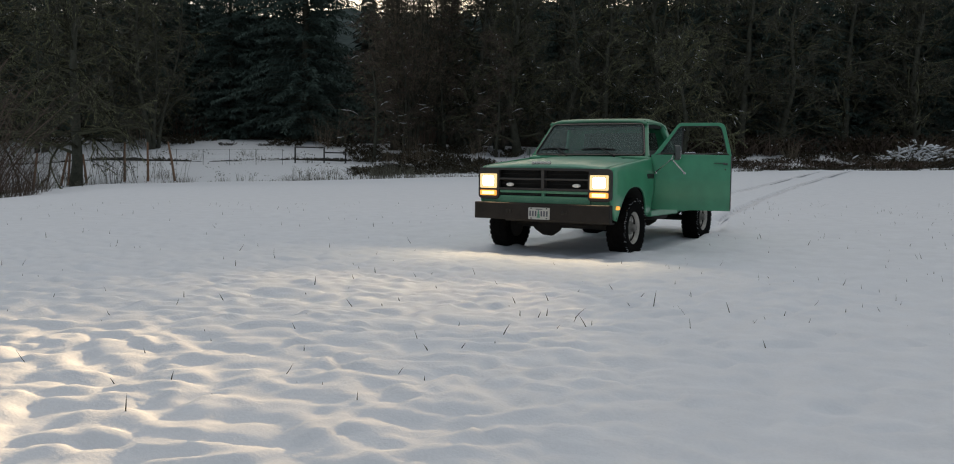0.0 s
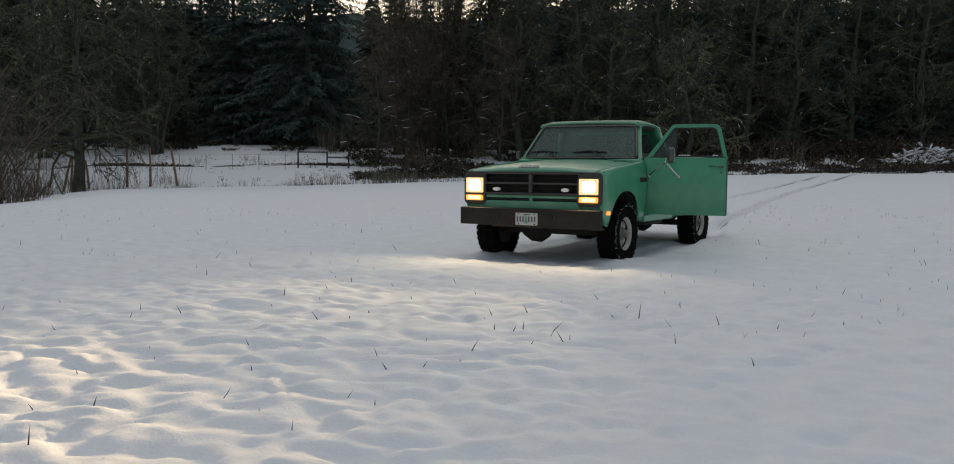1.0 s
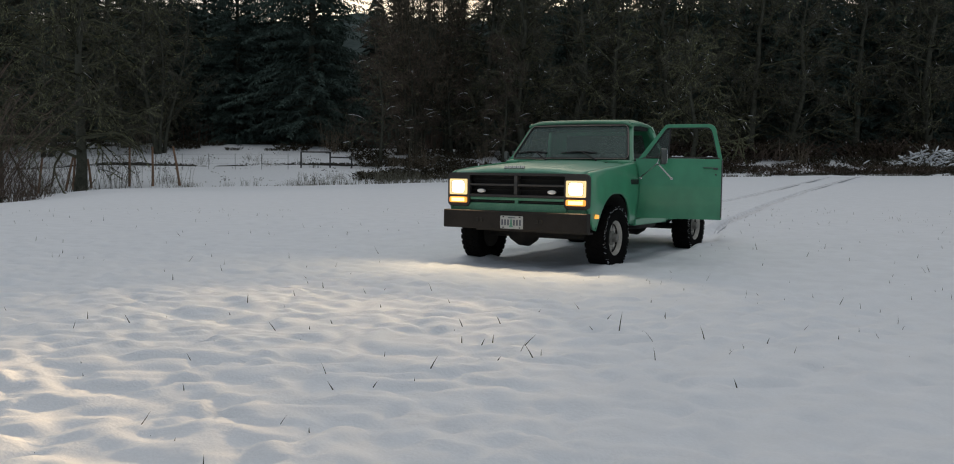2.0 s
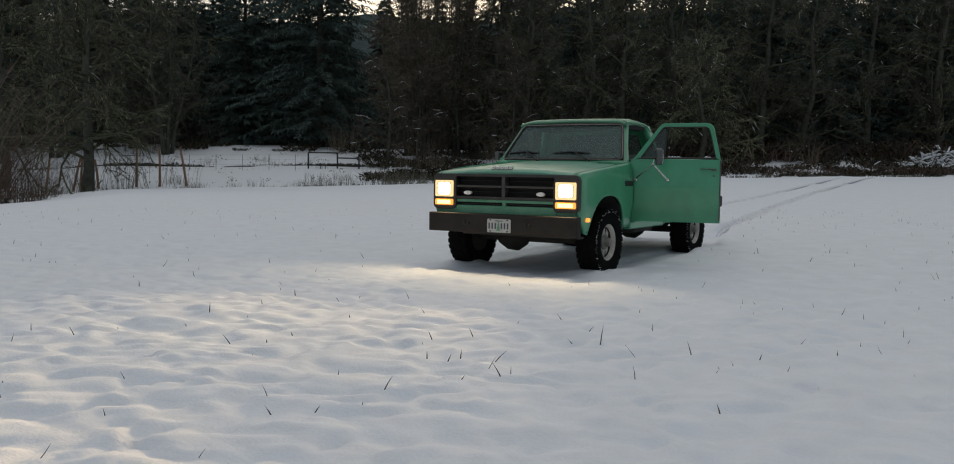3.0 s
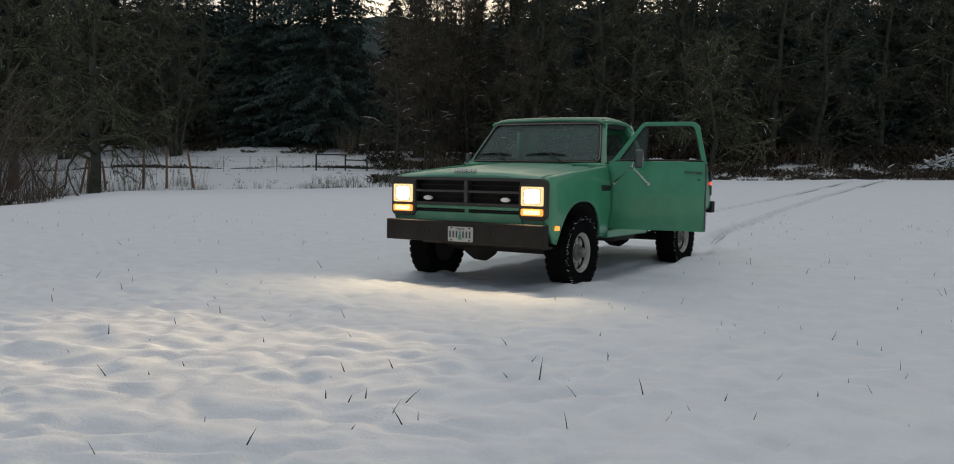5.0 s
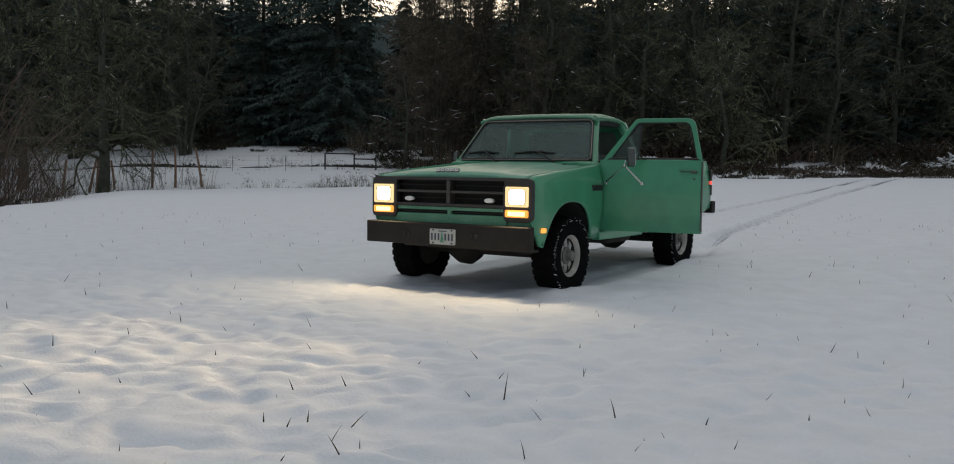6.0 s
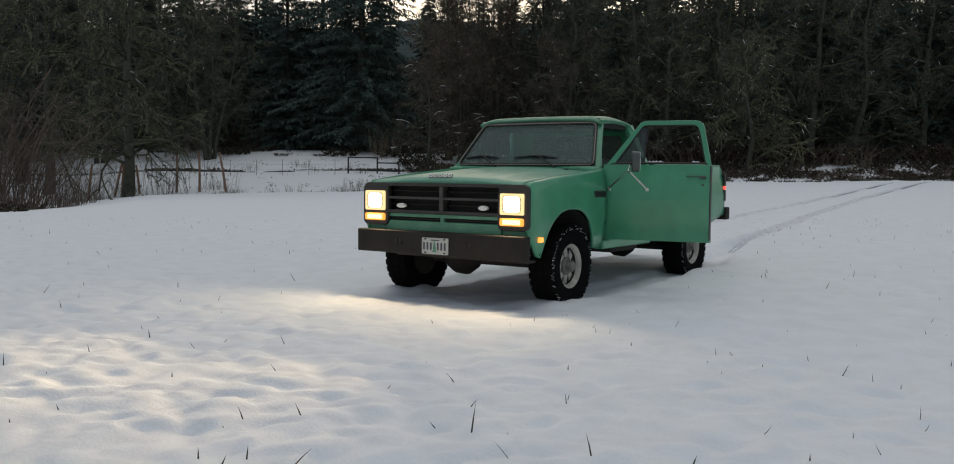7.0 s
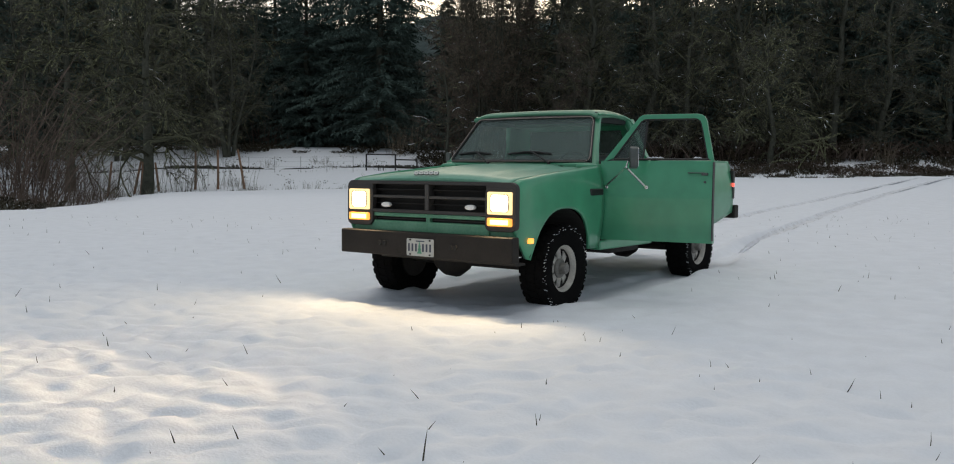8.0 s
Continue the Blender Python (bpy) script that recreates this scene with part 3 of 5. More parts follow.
def front_face():
    y0, y1 = 0.035, 0.085
    # green apron with two long slots
    g = Geo()
    for x0, x1 in ((-0.64, -0.02), (0.02, 0.64)):
        g.ring([(x0 - 0.02, 0.665), (x1 + 0.02, 0.665), (x1 + 0.02, 0.832), (x0 - 0.02, 0.832)], [(x0, 0.762), (x1, 0.762), (x1, 0.798), (x0, 0.798)], "y", 0.05, 0.10)
    g.box(-0.93, -0.66, 0.07, 0.12, 0.62, 0.72)
    g.box(0.66, 0.93, 0.07, 0.12, 0.62, 0.72)
    part("apron", g, PAINT_WORN, truck, "green panel with two slots", bevel=0.006)
    part("slot_backing", boxes((-0.66, 0.66, 0.105, 0.12, 0.7, 0.84)), UNDER, truck)
    for a in (-0.63, 0.03):
        part("slot_bar", boxes((a, a + 0.6, 0.07, 0.08, 0.777, 0.783)), BLACK_TRIM, truck)
    # black surround with rounded ends
    g = Geo()
    g.ring(rounded(-0.950, 0.950, 0.835, 1.122, 0.06), rounded(-0.64, 0.64, 0.865, 1.092, 0.012), "y", y0 - 0.005, y1)
    part("grille_surround", g, TRIM_GREY, truck, "matt dark grey grille surround", bevel=0.008)
    for sgn in (-1, 1):
        a, b = sorted((sgn * 0.645, sgn * 0.945))
        lp = Geo()
        lp.prism(rounded(a - (0.012 if sgn > 0 else 0.003), b + (0.003 if sgn > 0 else 0.012), 0.712, 1.075, 0.055), "y", y0 - 0.009, y1)
        part("lamp_panel", lp, TRIM_GREY, truck, bevel=0.006)
    part("grille_backing", boxes((-0.64, 0.64, 0.135, 0.15, 0.86, 1.10)), UNDER, truck)
    # cross and slats
    part("grille_bar", boxes((-0.022, 0.022, 0.03, 0.12, 0.866, 1.092)), GRILLE, truck, "upright centre bar", bevel=0.006)
    for a in (-0.638, 0.024):
        part("grille_bar", boxes((a, a + 0.614, 0.035, 0.12, 0.968, 0.992)), GRILLE, truck, bevel=0.004)
    for z in (0.917, 1.043):
        for a, b in ((-0.636, -0.024), (0.024, 0.636)):
            part("grille_slat", boxes((a, b, 0.08, 0.135, z - 0.004, z + 0.004)), UNDER, truck)
    for sgn in (-1, 1):
        c = sgn * 0.79
        h = Geo()
        h.ring(rounded(c - 0.124, c + 0.124, 0.855, 1.043, 0.012, 3), rounded(c - 0.090, c + 0.094, 0.876, 1.022, 0.03, 3), "y", 0.012, 0.05)
        head = part("headlight", h, BEZEL_GLOW, truck, "lit square headlight, bezel glow standing for reflected lamplight", bevel=0.004)
        g = Geo()
        n = 10
        rows = []
        for j in range(n + 1):
            row = []
            for i in range(n + 1):
                u, v = i / n * 2 - 1, j / n * 2 - 1
                row.append((c + u * 0.1, 0.03 - 0.018 * (1 - u * u) * (1 - v * v), 0.9485 + v * 0.075))
            rows.append(row)
        g.grid(rows)
        part("lens", g, LENS, head, "glowing warm white lens", smooth="all", solid=0.006)
        g = Geo()
        g.ring(rounded(c - 0.091, c + 0.095, 0.875, 1.023, 0.03, 3), rounded(c - 0.087, c + 0.091, 0.879, 1.019, 0.029, 3), "y", 0.006, 0.014)
        part("lens_rim", g, SHELL, head, "thin metal rim")
        part("bulb_glow", boxes((c - 0.088, c + 0.092, 0.0045, 0.012, 0.771, 0.812)), AMBER_CORE, head)
        t = Geo()
        t.prism(rounded(c - 0.124, c + 0.124, 0.757, 0.826, 0.014, 3), "y", 0.008, 0.06)
        part("turn_signal", t, AMBER, truck, "lit amber turn signal", bevel=0.006)
        o = Geo()
        ell = [(sgn * 0.475 + 0.052 * math.cos(a), 0.905 + 0.023 * math.sin(a)) for a in np.linspace(0, 2 * math.pi, 21)[:-1]]
        o.prism(ell, "y", 0.022, 0.06)
        part("oval_lamp", o, PALE, truck, "small white oval lamp", bevel=0.006)
        # small bolts on the panel ends
        part("bumper_bracket", boxes((sgn * 0.42 - 0.04, sgn * 0.42 + 0.04, 0.02, 0.35, 0.50, 0.60)), UNDER, truck)
    # heavy steel beam bumper
    g = Geo()
    g.prism([(-0.962, 0.455), (0.962, 0.455), (0.962, 0.672), (-0.962, 0.672)], "y", -0.045, 0.06)
    bump = part("front_bumper", g, BUMPER_STEEL, truck, "heavy dark steel beam bumper", bevel=0.01)
    for x in (-0.47, -0.42, 0.33, 0.38):
        b = Geo()
        b.lathe([(0.0, 0), (0.021, 0.0), (0.024, 0.006), (0.024, 0.02)], 12)
        ob = part("bolt", b, UNDER, bump)
        ob.matrix_local = pose(x, -0.058, 0.563, 0, 0, 90)
    # licence plate: writing as plain bars
    p = Geo()
    p.prism(rounded(-0.152, 0.152, 0.468, 0.62, 0.012, 3), "y", -0.056, -0.05)
    plate = part("licence_plate", p, PLATE, truck, "pale plate with plain bars", bevel=0.0)
    for x in (-0.125, -0.085, -0.045, 0.035, 0.075, 0.115):
        part("bar", boxes((x - 0.009, x + 0.009, -0.0585, -0.056, 0.508, 0.576)), INK, plate)
    part("bar", boxes((-0.045, 0.05, -0.0583, -0.056, 0.594, 0.603)), INK, plate)
    tr = Geo()
    for a, b, w in ((0.49, 0.54, 0.028), (0.52, 0.565, 0.022), (0.55, 0.60, 0.014)):
        tr.prism([(-0.005 - w, a), (-0.005 + w, a), (-0.005, b)], "y", -0.0578, -0.056)
    part("plate_tree", tr, PLATE_GREEN, plate, "faint green tree shape")
    for x in (-0.11, 0.11):
        for z in (0.482, 0.608):
            part("plate_screw", boxes((x - 0.009, x + 0.009, -0.06, -0.056, z - 0.007, z + 0.007)), UNDER, plate)
    # dark lower pan under the bumper
    g = Geo()
    g.prism([(0.05, 0.46), (0.20, 0.45), (0.20, 0.43), (0.06, 0.43)], "x", -0.55, 0.93)
    part("lower_pan", g, UNDER, truck)


def glass_sheet(corners, thick):
    g = Geo()
    a, b, c, d = [Vector(p) for p in corners]
    n = (b - a).cross(d - a).normalized() * thick
    g.v = [tuple(p) for p in (a, b, c, d, a + n, b + n, c + n, d + n)]
    g.f = [(3, 2, 1, 0), (4, 5, 6, 7), (0, 1, 5, 4), (1, 2, 6, 5), (2, 3, 7, 6), (3, 0, 4, 7)]
    return g


def cab():
    # pillars, from base to roof
    for sgn in (-1, 1):
        g = Geo()
        lo, hi = [], []
        for (y, z, xo, xi, dy) in ((1.460, 1.285, 0.872, 0.828, 0.07), (1.600, 1.48, 0.812, 0.768, 0.04), (1.790, 1.765, 0.732, 0.692, 0.035)):
            lo.append([(sgn * xo, y + 0.02, z), (sgn * xi, y, z), (sgn * xi, y + dy, z), (sgn * xo, y + dy + 0.015, z), (sgn * xo, y + 0.02, z)])
        g.grid(lo)
        part("pillar", g, PAINT, truck, smooth=True)
        # rear corner of the cab
        g = Geo()
        rows = []
        for z, x in ((0.50, 0.94), (0.75, 0.962), (0.98, 0.968), (1.2, 0.935), (1.32, 0.90), (1.50, 0.83), (1.76, 0.745)):
            fwd = 2.56 if z < 1.33 else lerp(z, (1.33, 1.76), (2.53, 2.34))
            back = lerp(z, (1.33, 1.76), (0.0, 0.12))
            rows.append([(sgn * (x - 0.06), fwd, z), (sgn * x, fwd + 0.01, z), (sgn * x, 2.62 - back, z), (sgn * (x - 0.02), 2.66 - back, z), (sgn * (x - 0.08), 2.675 - back, z), (sgn * (x - 0.22), 2.68 - back, z)])
        g.grid(rows)
        part("cab_corner", g, PAINT, truck, smooth=True, solid=0.02)
        part("rocker", boxes((min(sgn * 0.80, sgn * 0.935), max(sgn * 0.80, sgn * 0.935), 1.48, 2.60, 0.475, 0.565)), PAINT, truck, bevel=0.015)
        part("drip_rail", rail_geo([(sgn * 0.738, 1.77, 1.772), (sgn * 0.748, 1.82, 1.780), (sgn * 0.748, 2.26, 1.780), (sgn * 0.752, 2.39, 1.755), (sgn * 0.768, 2.47, 1.69)], 0.011), PAINT, truck)
    # roof skin, crowned with rounded edges
    rows = []
    for y, zc, k in ((1.748, 1.778, 0.0), (1.752, 1.800, 0.7), (1.79, 1.822, 0.92), (1.88, 1.836, 1), (2.08, 1.846, 1), (2.30, 1.836, 1), (2.43, 1.808, 0.92), (2.51, 1.770, 0.6), (2.55, 1.725, 0)):
        row = []
        for i in range(25):
            u = -1 + 2 * i / 24
            x = u * 0.748
            edge = 0.055 * max(0, (abs(u) - 0.80) / 0.20) ** 2.2
            row.append((x, y, zc - edge * k - 0.012 * u * u))
        rows.append(row)
    g = Geo()
    g.grid(rows)
    part("roof", g, PAINT_WORN, truck, "green roof worn pale at the edges", smooth=True, solid=0.03)
    # dark boxes added for the shade along the green inner roof sides
    for sgn in (-1, 1):
        a, c = sorted((sgn * 0.64, sgn * 0.725))
        part("roof_side_shade", boxes((a, c, 1.82, 2.36, 1.70, 1.775)), LINER, truck)
    part("headliner", boxes((-0.70, 0.70, 1.78, 2.50, 1.735, 1.755)), LINER, truck)
    part("windscreen_header", boxes((-0.70, 0.70, 1.785, 1.84, 1.715, 1.80)), CABIN, truck, bevel=0.01)
    # dark strips added to hide the sheen of the inner pillars
    for sgn in (-1, 1):
        g = Geo()
        g.grid([[(sgn * (xo - k * 0.055), y + 0.012 + 0.02 * k, z) for k in (0, 1)] for y, z, xo in ((1.462, 1.30, 0.836), (1.60, 1.52, 0.768), (1.775, 1.755, 0.695))])
        part("pillar_mask", g, LINER, truck, "dark strip added over the shiny inner pillar", solid=0.008)
    # windscreen with gasket and bright trim
    n = 14
    def screen(u, v, out=0.0):
        x = lerp(v, (0, 1), (0.832, 0.690)) * u
        y = lerp(v, (0, 1), (1.395, 1.715)) + 0.065 * u * u - out
        z = lerp(v, (0, 1), (1.316, 1.752))
        return (x, y, z)
    g = Geo()
    g.grid([[tuple(Vector(screen(-1 + 2 * i / n, v, -0.02)) + Vector((0, dy, dz))) for i in range(n + 1)] for v, dy, dz in ((0.94, 0.03, -0.004), (0.94, 0, 0), (1.0, 0, 0), (1.0, 0.03, 0.03))])
    part("screen_lip", g, CABIN, truck, solid=0.006)
    g = Geo()
    g.grid([[screen(-1 + 2 * i / n, j / 6) for i in range(n + 1)] for j in range(7)])
    ws = part("windscreen", g, SHEEN_GLASS, truck, "curved windscreen with sky reflection put into a pale film", smooth="all", solid=0.005)
    ws.data.materials.append(INNER_FACE)
    ws.modifiers["thickness"].material_offset = 1
    ws.modifiers["thickness"].use_rim = False
    ws.visible_shadow = False
    # the frame runs round the screen with rounded corners
    bend = lambda cu, cv, a0: [screen(cu + 0.06 * math.cos(radians(a0 + q)), cv + 0.12 * math.sin(radians(a0 + q)), 0.006) for q in (0, 22, 45, 68, 90)]
    edge = lambda v, sgn: [screen(sgn * (-0.94 + 1.88 * i / 10), v, 0.006) for i in range(1, 10)]
    loop = bend(0.94, 0.12, -90) + bend(0.94, 0.88, 0) + edge(1, -1) + bend(-0.94, 0.88, 90) + bend(-0.94, 0.12, 180) + edge(0, 1)
    loop.append(loop[0])
    part("gasket", rail_geo([(x, y - 0.008, z) for x, y, z in loop], 0.015, 8), BLACK_TRIM, ws, "black rubber gasket")
    trim = [Vector(p) * 1 for p in loop]
    mid = sum(trim, Vector()) / len(trim)
    part("screen_trim", rail_geo([tuple(mid + (p - mid) * 1.006 + Vector((0, -0.024, 0))) for p in trim], 0.0042, 5), PINK_REFLECTION, ws, "thin trim strip coloured as its pale pinkish reflection")
    # wipers
    for hub_x, lo, hi in ((-0.30, -0.76, -0.30), (0.42, -0.10, 0.40)):
        w = Geo()
        pivot = Vector((hub_x, 1.372, 1.296))
        joint = Vector(screen((lo * 0.42 + hi * 0.58) / 0.8, 0.205, 0.035))
        w.tube([pivot - Vector((0, 0, 0.015)), pivot + Vector((0, 0, 0.012))], [0.016, 0.013], 8)
        w.tube([pivot, pivot.lerp(joint, 0.35) + Vector((0, -0.012, 0.006)), joint], [0.012, 0.010, 0.009], 6)
        ends = [Vector(screen((lo + (hi - lo) * k / 8) / 0.8, 0.165 + 0.02 * math.sin(math.pi * k / 8), 0.014)) for k in range(9)]
        w.tube(ends, [0.007] + [0.012] * 7 + [0.007], 5)
        w.tube([ends[1], ends[3] + Vector((0, -0.012, 0.010)), joint, ends[6] + Vector((0, -0.010, 0.008)), ends[7]], [0.004, 0.007, 0.010, 0.007, 0.004], 5)
        part("wiper", w, BLACK_TRIM, truck, "black wiper resting on the glass")
    # back wall with its window
    part("back_wall", boxes((-0.80, 0.80, 2.645, 2.675, 0.5, 1.33)), PAINT, truck)
    # dark panel added over the green back wall for the shade inside
    part("rear_shade_panel", boxes((-0.78, 0.78, 2.625, 2.640, 0.55, 1.33)), CABIN, truck)
    tilt = Matrix.Translation((0, 2.66, 1.33)) @ Matrix.Rotation(radians(16), 4, "X")
    g = Geo()
    g.ring([(-0.80, 0.0), (0.80, 0.0), (0.69, 0.43), (-0.69, 0.43)], [(-0.62, 0.05), (0.62, 0.05), (0.57, 0.34), (-0.57, 0.34)], "y", -0.012, 0.014)
    part("rear_window_frame", g, PAINT, truck).matrix_local = tilt
    rw = part("rear_window", glass_sheet([(-0.62, 0, 0.05), (0.62, 0, 0.05), (0.57, 0, 0.34), (-0.57, 0, 0.34)], 0.005), GLASS, truck)
    rw.matrix_local = tilt
    rw.visible_shadow = False
    # floor, dashboard, bench, wheel
    part("cab_floor", boxes((-0.88, 0.88, 1.55, 2.66, 0.50, 0.55)), UNDER, truck)
    g = Geo()
    g.prism([(1.452, 1.0), (1.452, 1.302), (1.76, 1.312), (1.90, 1.26), (1.90, 1.02)], "x", -0.82, 0.82)
    part("dashboard", g, LINER, truck, "dark matt dashboard", bevel=0.01)
    part("seat_cushion", boxes((-0.72, 0.72, 1.98, 2.50, 0.72, 0.93)), SEAT, truck, "grey vinyl bench", bevel=0.05)
    g = Geo()
    g.prism([(2.38, 0.90), (2.46, 1.38), (2.55, 1.40), (2.61, 0.90)], "x", -0.72, 0.72)
    part("seat_back", g, SEAT, truck, "grey vinyl bench back", bevel=0.04)
    g = Geo()
    ring = [Vector((0.40 + 0.19 * math.cos(a), 1.93 - 0.07 * math.sin(a), 1.24 + 0.17 * math.sin(a))) for a in np.linspace(0, 2 * math.pi, 29)]
    g.tube(ring, [0.013] * 29, 6)
    g.tube([Vector((0.40, 1.85, 1.12)), Vector((0.40, 1.93, 1.24))], [0.03, 0.03], 8)
    g.tube([ring[0], ring[14]], [0.012, 0.012], 6)
    part("steering_wheel", g, CABIN, truck, smooth=True)


def rail_geo(pts, r, n=6):
    g = Geo()
    g.tube([Vector(p) for p in pts], [r] * len(pts), n)
    return g


def door(name, m, small_mirror=False, label=""):
    """A cab door in its own frame: u along it from the hinge, outside towards -y of that frame, leaning above the belt."""
    W = 1.065
    def skin(u, z, out=0.0):
        lean = lerp(z, (0.575, 0.66, 0.77, 0.81, 0.98, 1.02, 1.2, 1.33, 1.76), (0.052, 0.030, 0.008, 0.003, 0.0, 0.006, 0.028, 0.055, 0.205))
        return (u, lean - out, z)
    g = Geo()
    zs = (0.575, 0.585, 0.66, 0.72, 0.77, 0.81, 0.86, 0.97, 0.985, 1.02, 1.1, 1.2, 1.28, 1.32)
    us = [W * i / 10 for i in range(11)]
    g.grid([[skin(u, z) for u in us] for z in zs])
    g.grid([[(u, y + 0.075, z) for u, y, z in [skin(u, z) for u in us]] for z in (0.585, 0.9, 1.32)])
    for u in (0, W):
        g.grid([[skin(u, z), (u, skin(u, z)[1] + 0.075, z)] for z in zs])
    g.grid([[skin(u, 0.575), (u, 0.125, 0.585)] for u in us])
    g.grid([[skin(u, 1.32), (u, skin(u, 1.32)[1] + 0.075, 1.32)] for u in us])
    d = part(name, g, PAINT, truck, label, smooth=True)
    d.matrix_local = m
    # window frame
    outline = [(0.02, 1.31), (0.325, 1.735), (0.345, 1.750), (0.38, 1.757), (0.865, 1.757), (0.905, 1.750), (0.940, 1.728), (0.962, 1.69), (0.985, 1.60), (1.028, 1.45), (1.065, 1.31)]
    inner = [(0.12, 1.345), (0.342, 1.690), (0.362, 1.706), (0.397, 1.711), (0.850, 1.711), (0.878, 1.705), (0.900, 1.690), (0.915, 1.660), (0.936, 1.60), (0.978, 1.45), (1.008, 1.345)]
    f = Geo()
    k, n = 0, len(outline)
    for dy in (0.0, 0.045):
        f.v += [tuple(Vector(skin(u, z)) + Vector((0, dy, 0))) for u, z in outline] + [tuple(Vector(skin(u, z)) + Vector((0, dy + (0.008 if dy == 0 else 0), 0))) for u, z in inner]
    for i in range(n - 1):
        o0, o1, i0, i1, s = i, i + 1, n + i, n + i + 1, 2 * n
        f.f += [(o0, o1, i1, i0), (o1 + s, o0 + s, i0 + s, i1 + s), (o0, o0 + s, o1 + s, o1), (i1, i1 + s, i0 + s, i0)]
    part("window_frame", f, PAINT, d, bevel=0.004)
    part("belt_strip", rail_geo([skin(0.125, 1.335, -0.012), skin(1.018, 1.335, -0.012)], 0.010), BLACK_TRIM, d)
    part("window_seal", rail_geo([tuple(Vector(skin(u, z)) + Vector((0, 0.02, 0))) for u, z in inner] , 0.012), BLACK_TRIM, d)
    part("vent_post", rail_geo([skin(0.40, 1.34, -0.03), skin(0.40, 1.71, -0.03)], 0.010), BLACK_TRIM, d)
    gl = Geo()
    gl.face(*[tuple(Vector(skin(u, z)) + Vector((0, 0.03, 0))) for u, z in ((0.12, 1.345), (0.395, 1.345), (0.395, 1.705), (0.362, 1.70))])
    pane = part("vent_pane", gl, VENT_GLASS, d, solid=0.004)
    pane.visible_shadow = False
    if not small_mirror:
        rs = random.Random(3)
        sn = Geo()
        for u in (0.46, 0.50, 0.53, 0.57, 0.90, 0.93):
            c = Vector(skin(u, 1.345)) + Vector((0, 0.03, 0))
            q = rs.uniform(0.012, 0.022)
            sn.tube([c - Vector((q * 1.5, 0, 0)), c - Vector((q * 0.5, 0, -0.006)), c + Vector((q * 1.5, 0, 0))], [0.003, q * 0.6, 0.003], 6)
        part("sill_snow", sn, SNOW, d, "bits of snow on the window sill", smooth="all", kind="stuff")
    # dark strip added to keep the door's end face from looking bright
    part("edge_mask", boxes((W, W + 0.006, 0.014, 0.082, 0.60, 1.31)), BLACK_TRIM, d, "dark strip added over the bright door edge")
    # handle, lock
    h = Geo()
    h.box(0.845, 1.0, -0.010, 0.03, 1.208, 1.217)
    h.box(0.97, 1.025, -0.006, 0.035, 1.190, 1.214)
    part("door_handle", h, SHELL, d, "chrome handle", bevel=0.005)
    part("door_lock", boxes((0.988, 1.008, 0.004, 0.04, 1.120, 1.140)), SHELL, d, bevel=0.006)
    # V-arm mirror
    arm = Geo()
    apex = Vector((0.315, -0.155, 1.255))
    arm.tube([Vector((0.078, -0.005, 1.075)), Vector((0.09, -0.03, 1.09)), Vector((0.30, -0.15, 1.245)), apex], [0.010] * 4, 6)
    arm.tube([Vector((0.465, -0.005, 1.075)), Vector((0.455, -0.03, 1.09)), Vector((0.33, -0.15, 1.245)), apex], [0.010] * 4, 6)
    arm.tube([apex, apex + Vector((0.02, 0, 0.06))], [0.008] * 2, 6)
    part("mirror_arm", arm, CHROME, d, "chrome V-shaped mirror arm", smooth=True)
    for a in (0.06, 0.445):
        part("mirror_arm_foot", boxes((a, a + 0.035, -0.010, 0.025, 1.06, 1.09)), CHROME, d, bevel=0.006)
    place = pose(0.395, -0.155, -0.030, 0, 0, 112)
    if small_mirror:
        mh = Geo()
        mh.prism(rounded(-0.03, 0.03, 1.335, 1.445, 0.02), "y", -0.02, 0.015)
        head = part("mirror_head", mh, SHELL, d, "small grey metal mirror", bevel=0.008)
        head.matrix_local = pose(0.31, -0.17, -0.03, 0, 0, 90)
        return d
    # tapered shell, broad at its foot, with a dark pivot knob
    mh = Geo()
    shell = [(-0.028, 1.285), (0.040, 1.275), (0.062, 1.30), (0.060, 1.42), (0.046, 1.465), (0.0, 1.480), (-0.040, 1.465), (-0.056, 1.41), (-0.052, 1.33)]
    mh.prism(shell, "y", -0.03, 0.045)
    head = part("mirror_head", mh, SHELL, d, "grey metal mirror shell", bevel=0.012)
    head.matrix_local = place
    mg = Geo()
    mg.prism([(x * 0.86, 1.38 + (z - 1.38) * 0.88) for x, z in shell], "y", -0.034, -0.0305)
    part("mirror_glass", mg, MIRROR, d).matrix_local = place
    kn = Geo()
    kn.lathe([(0.0, 0.012), (0.016, 0.010), (0.020, 0.0), (0.020, -0.012)], 12)
    part("mirror_knob", kn, BLACK_TRIM, d, "dark pivot knob").matrix_local = place @ pose(-0.012, 0.050, 1.36, 0, 0, 90)
    return d


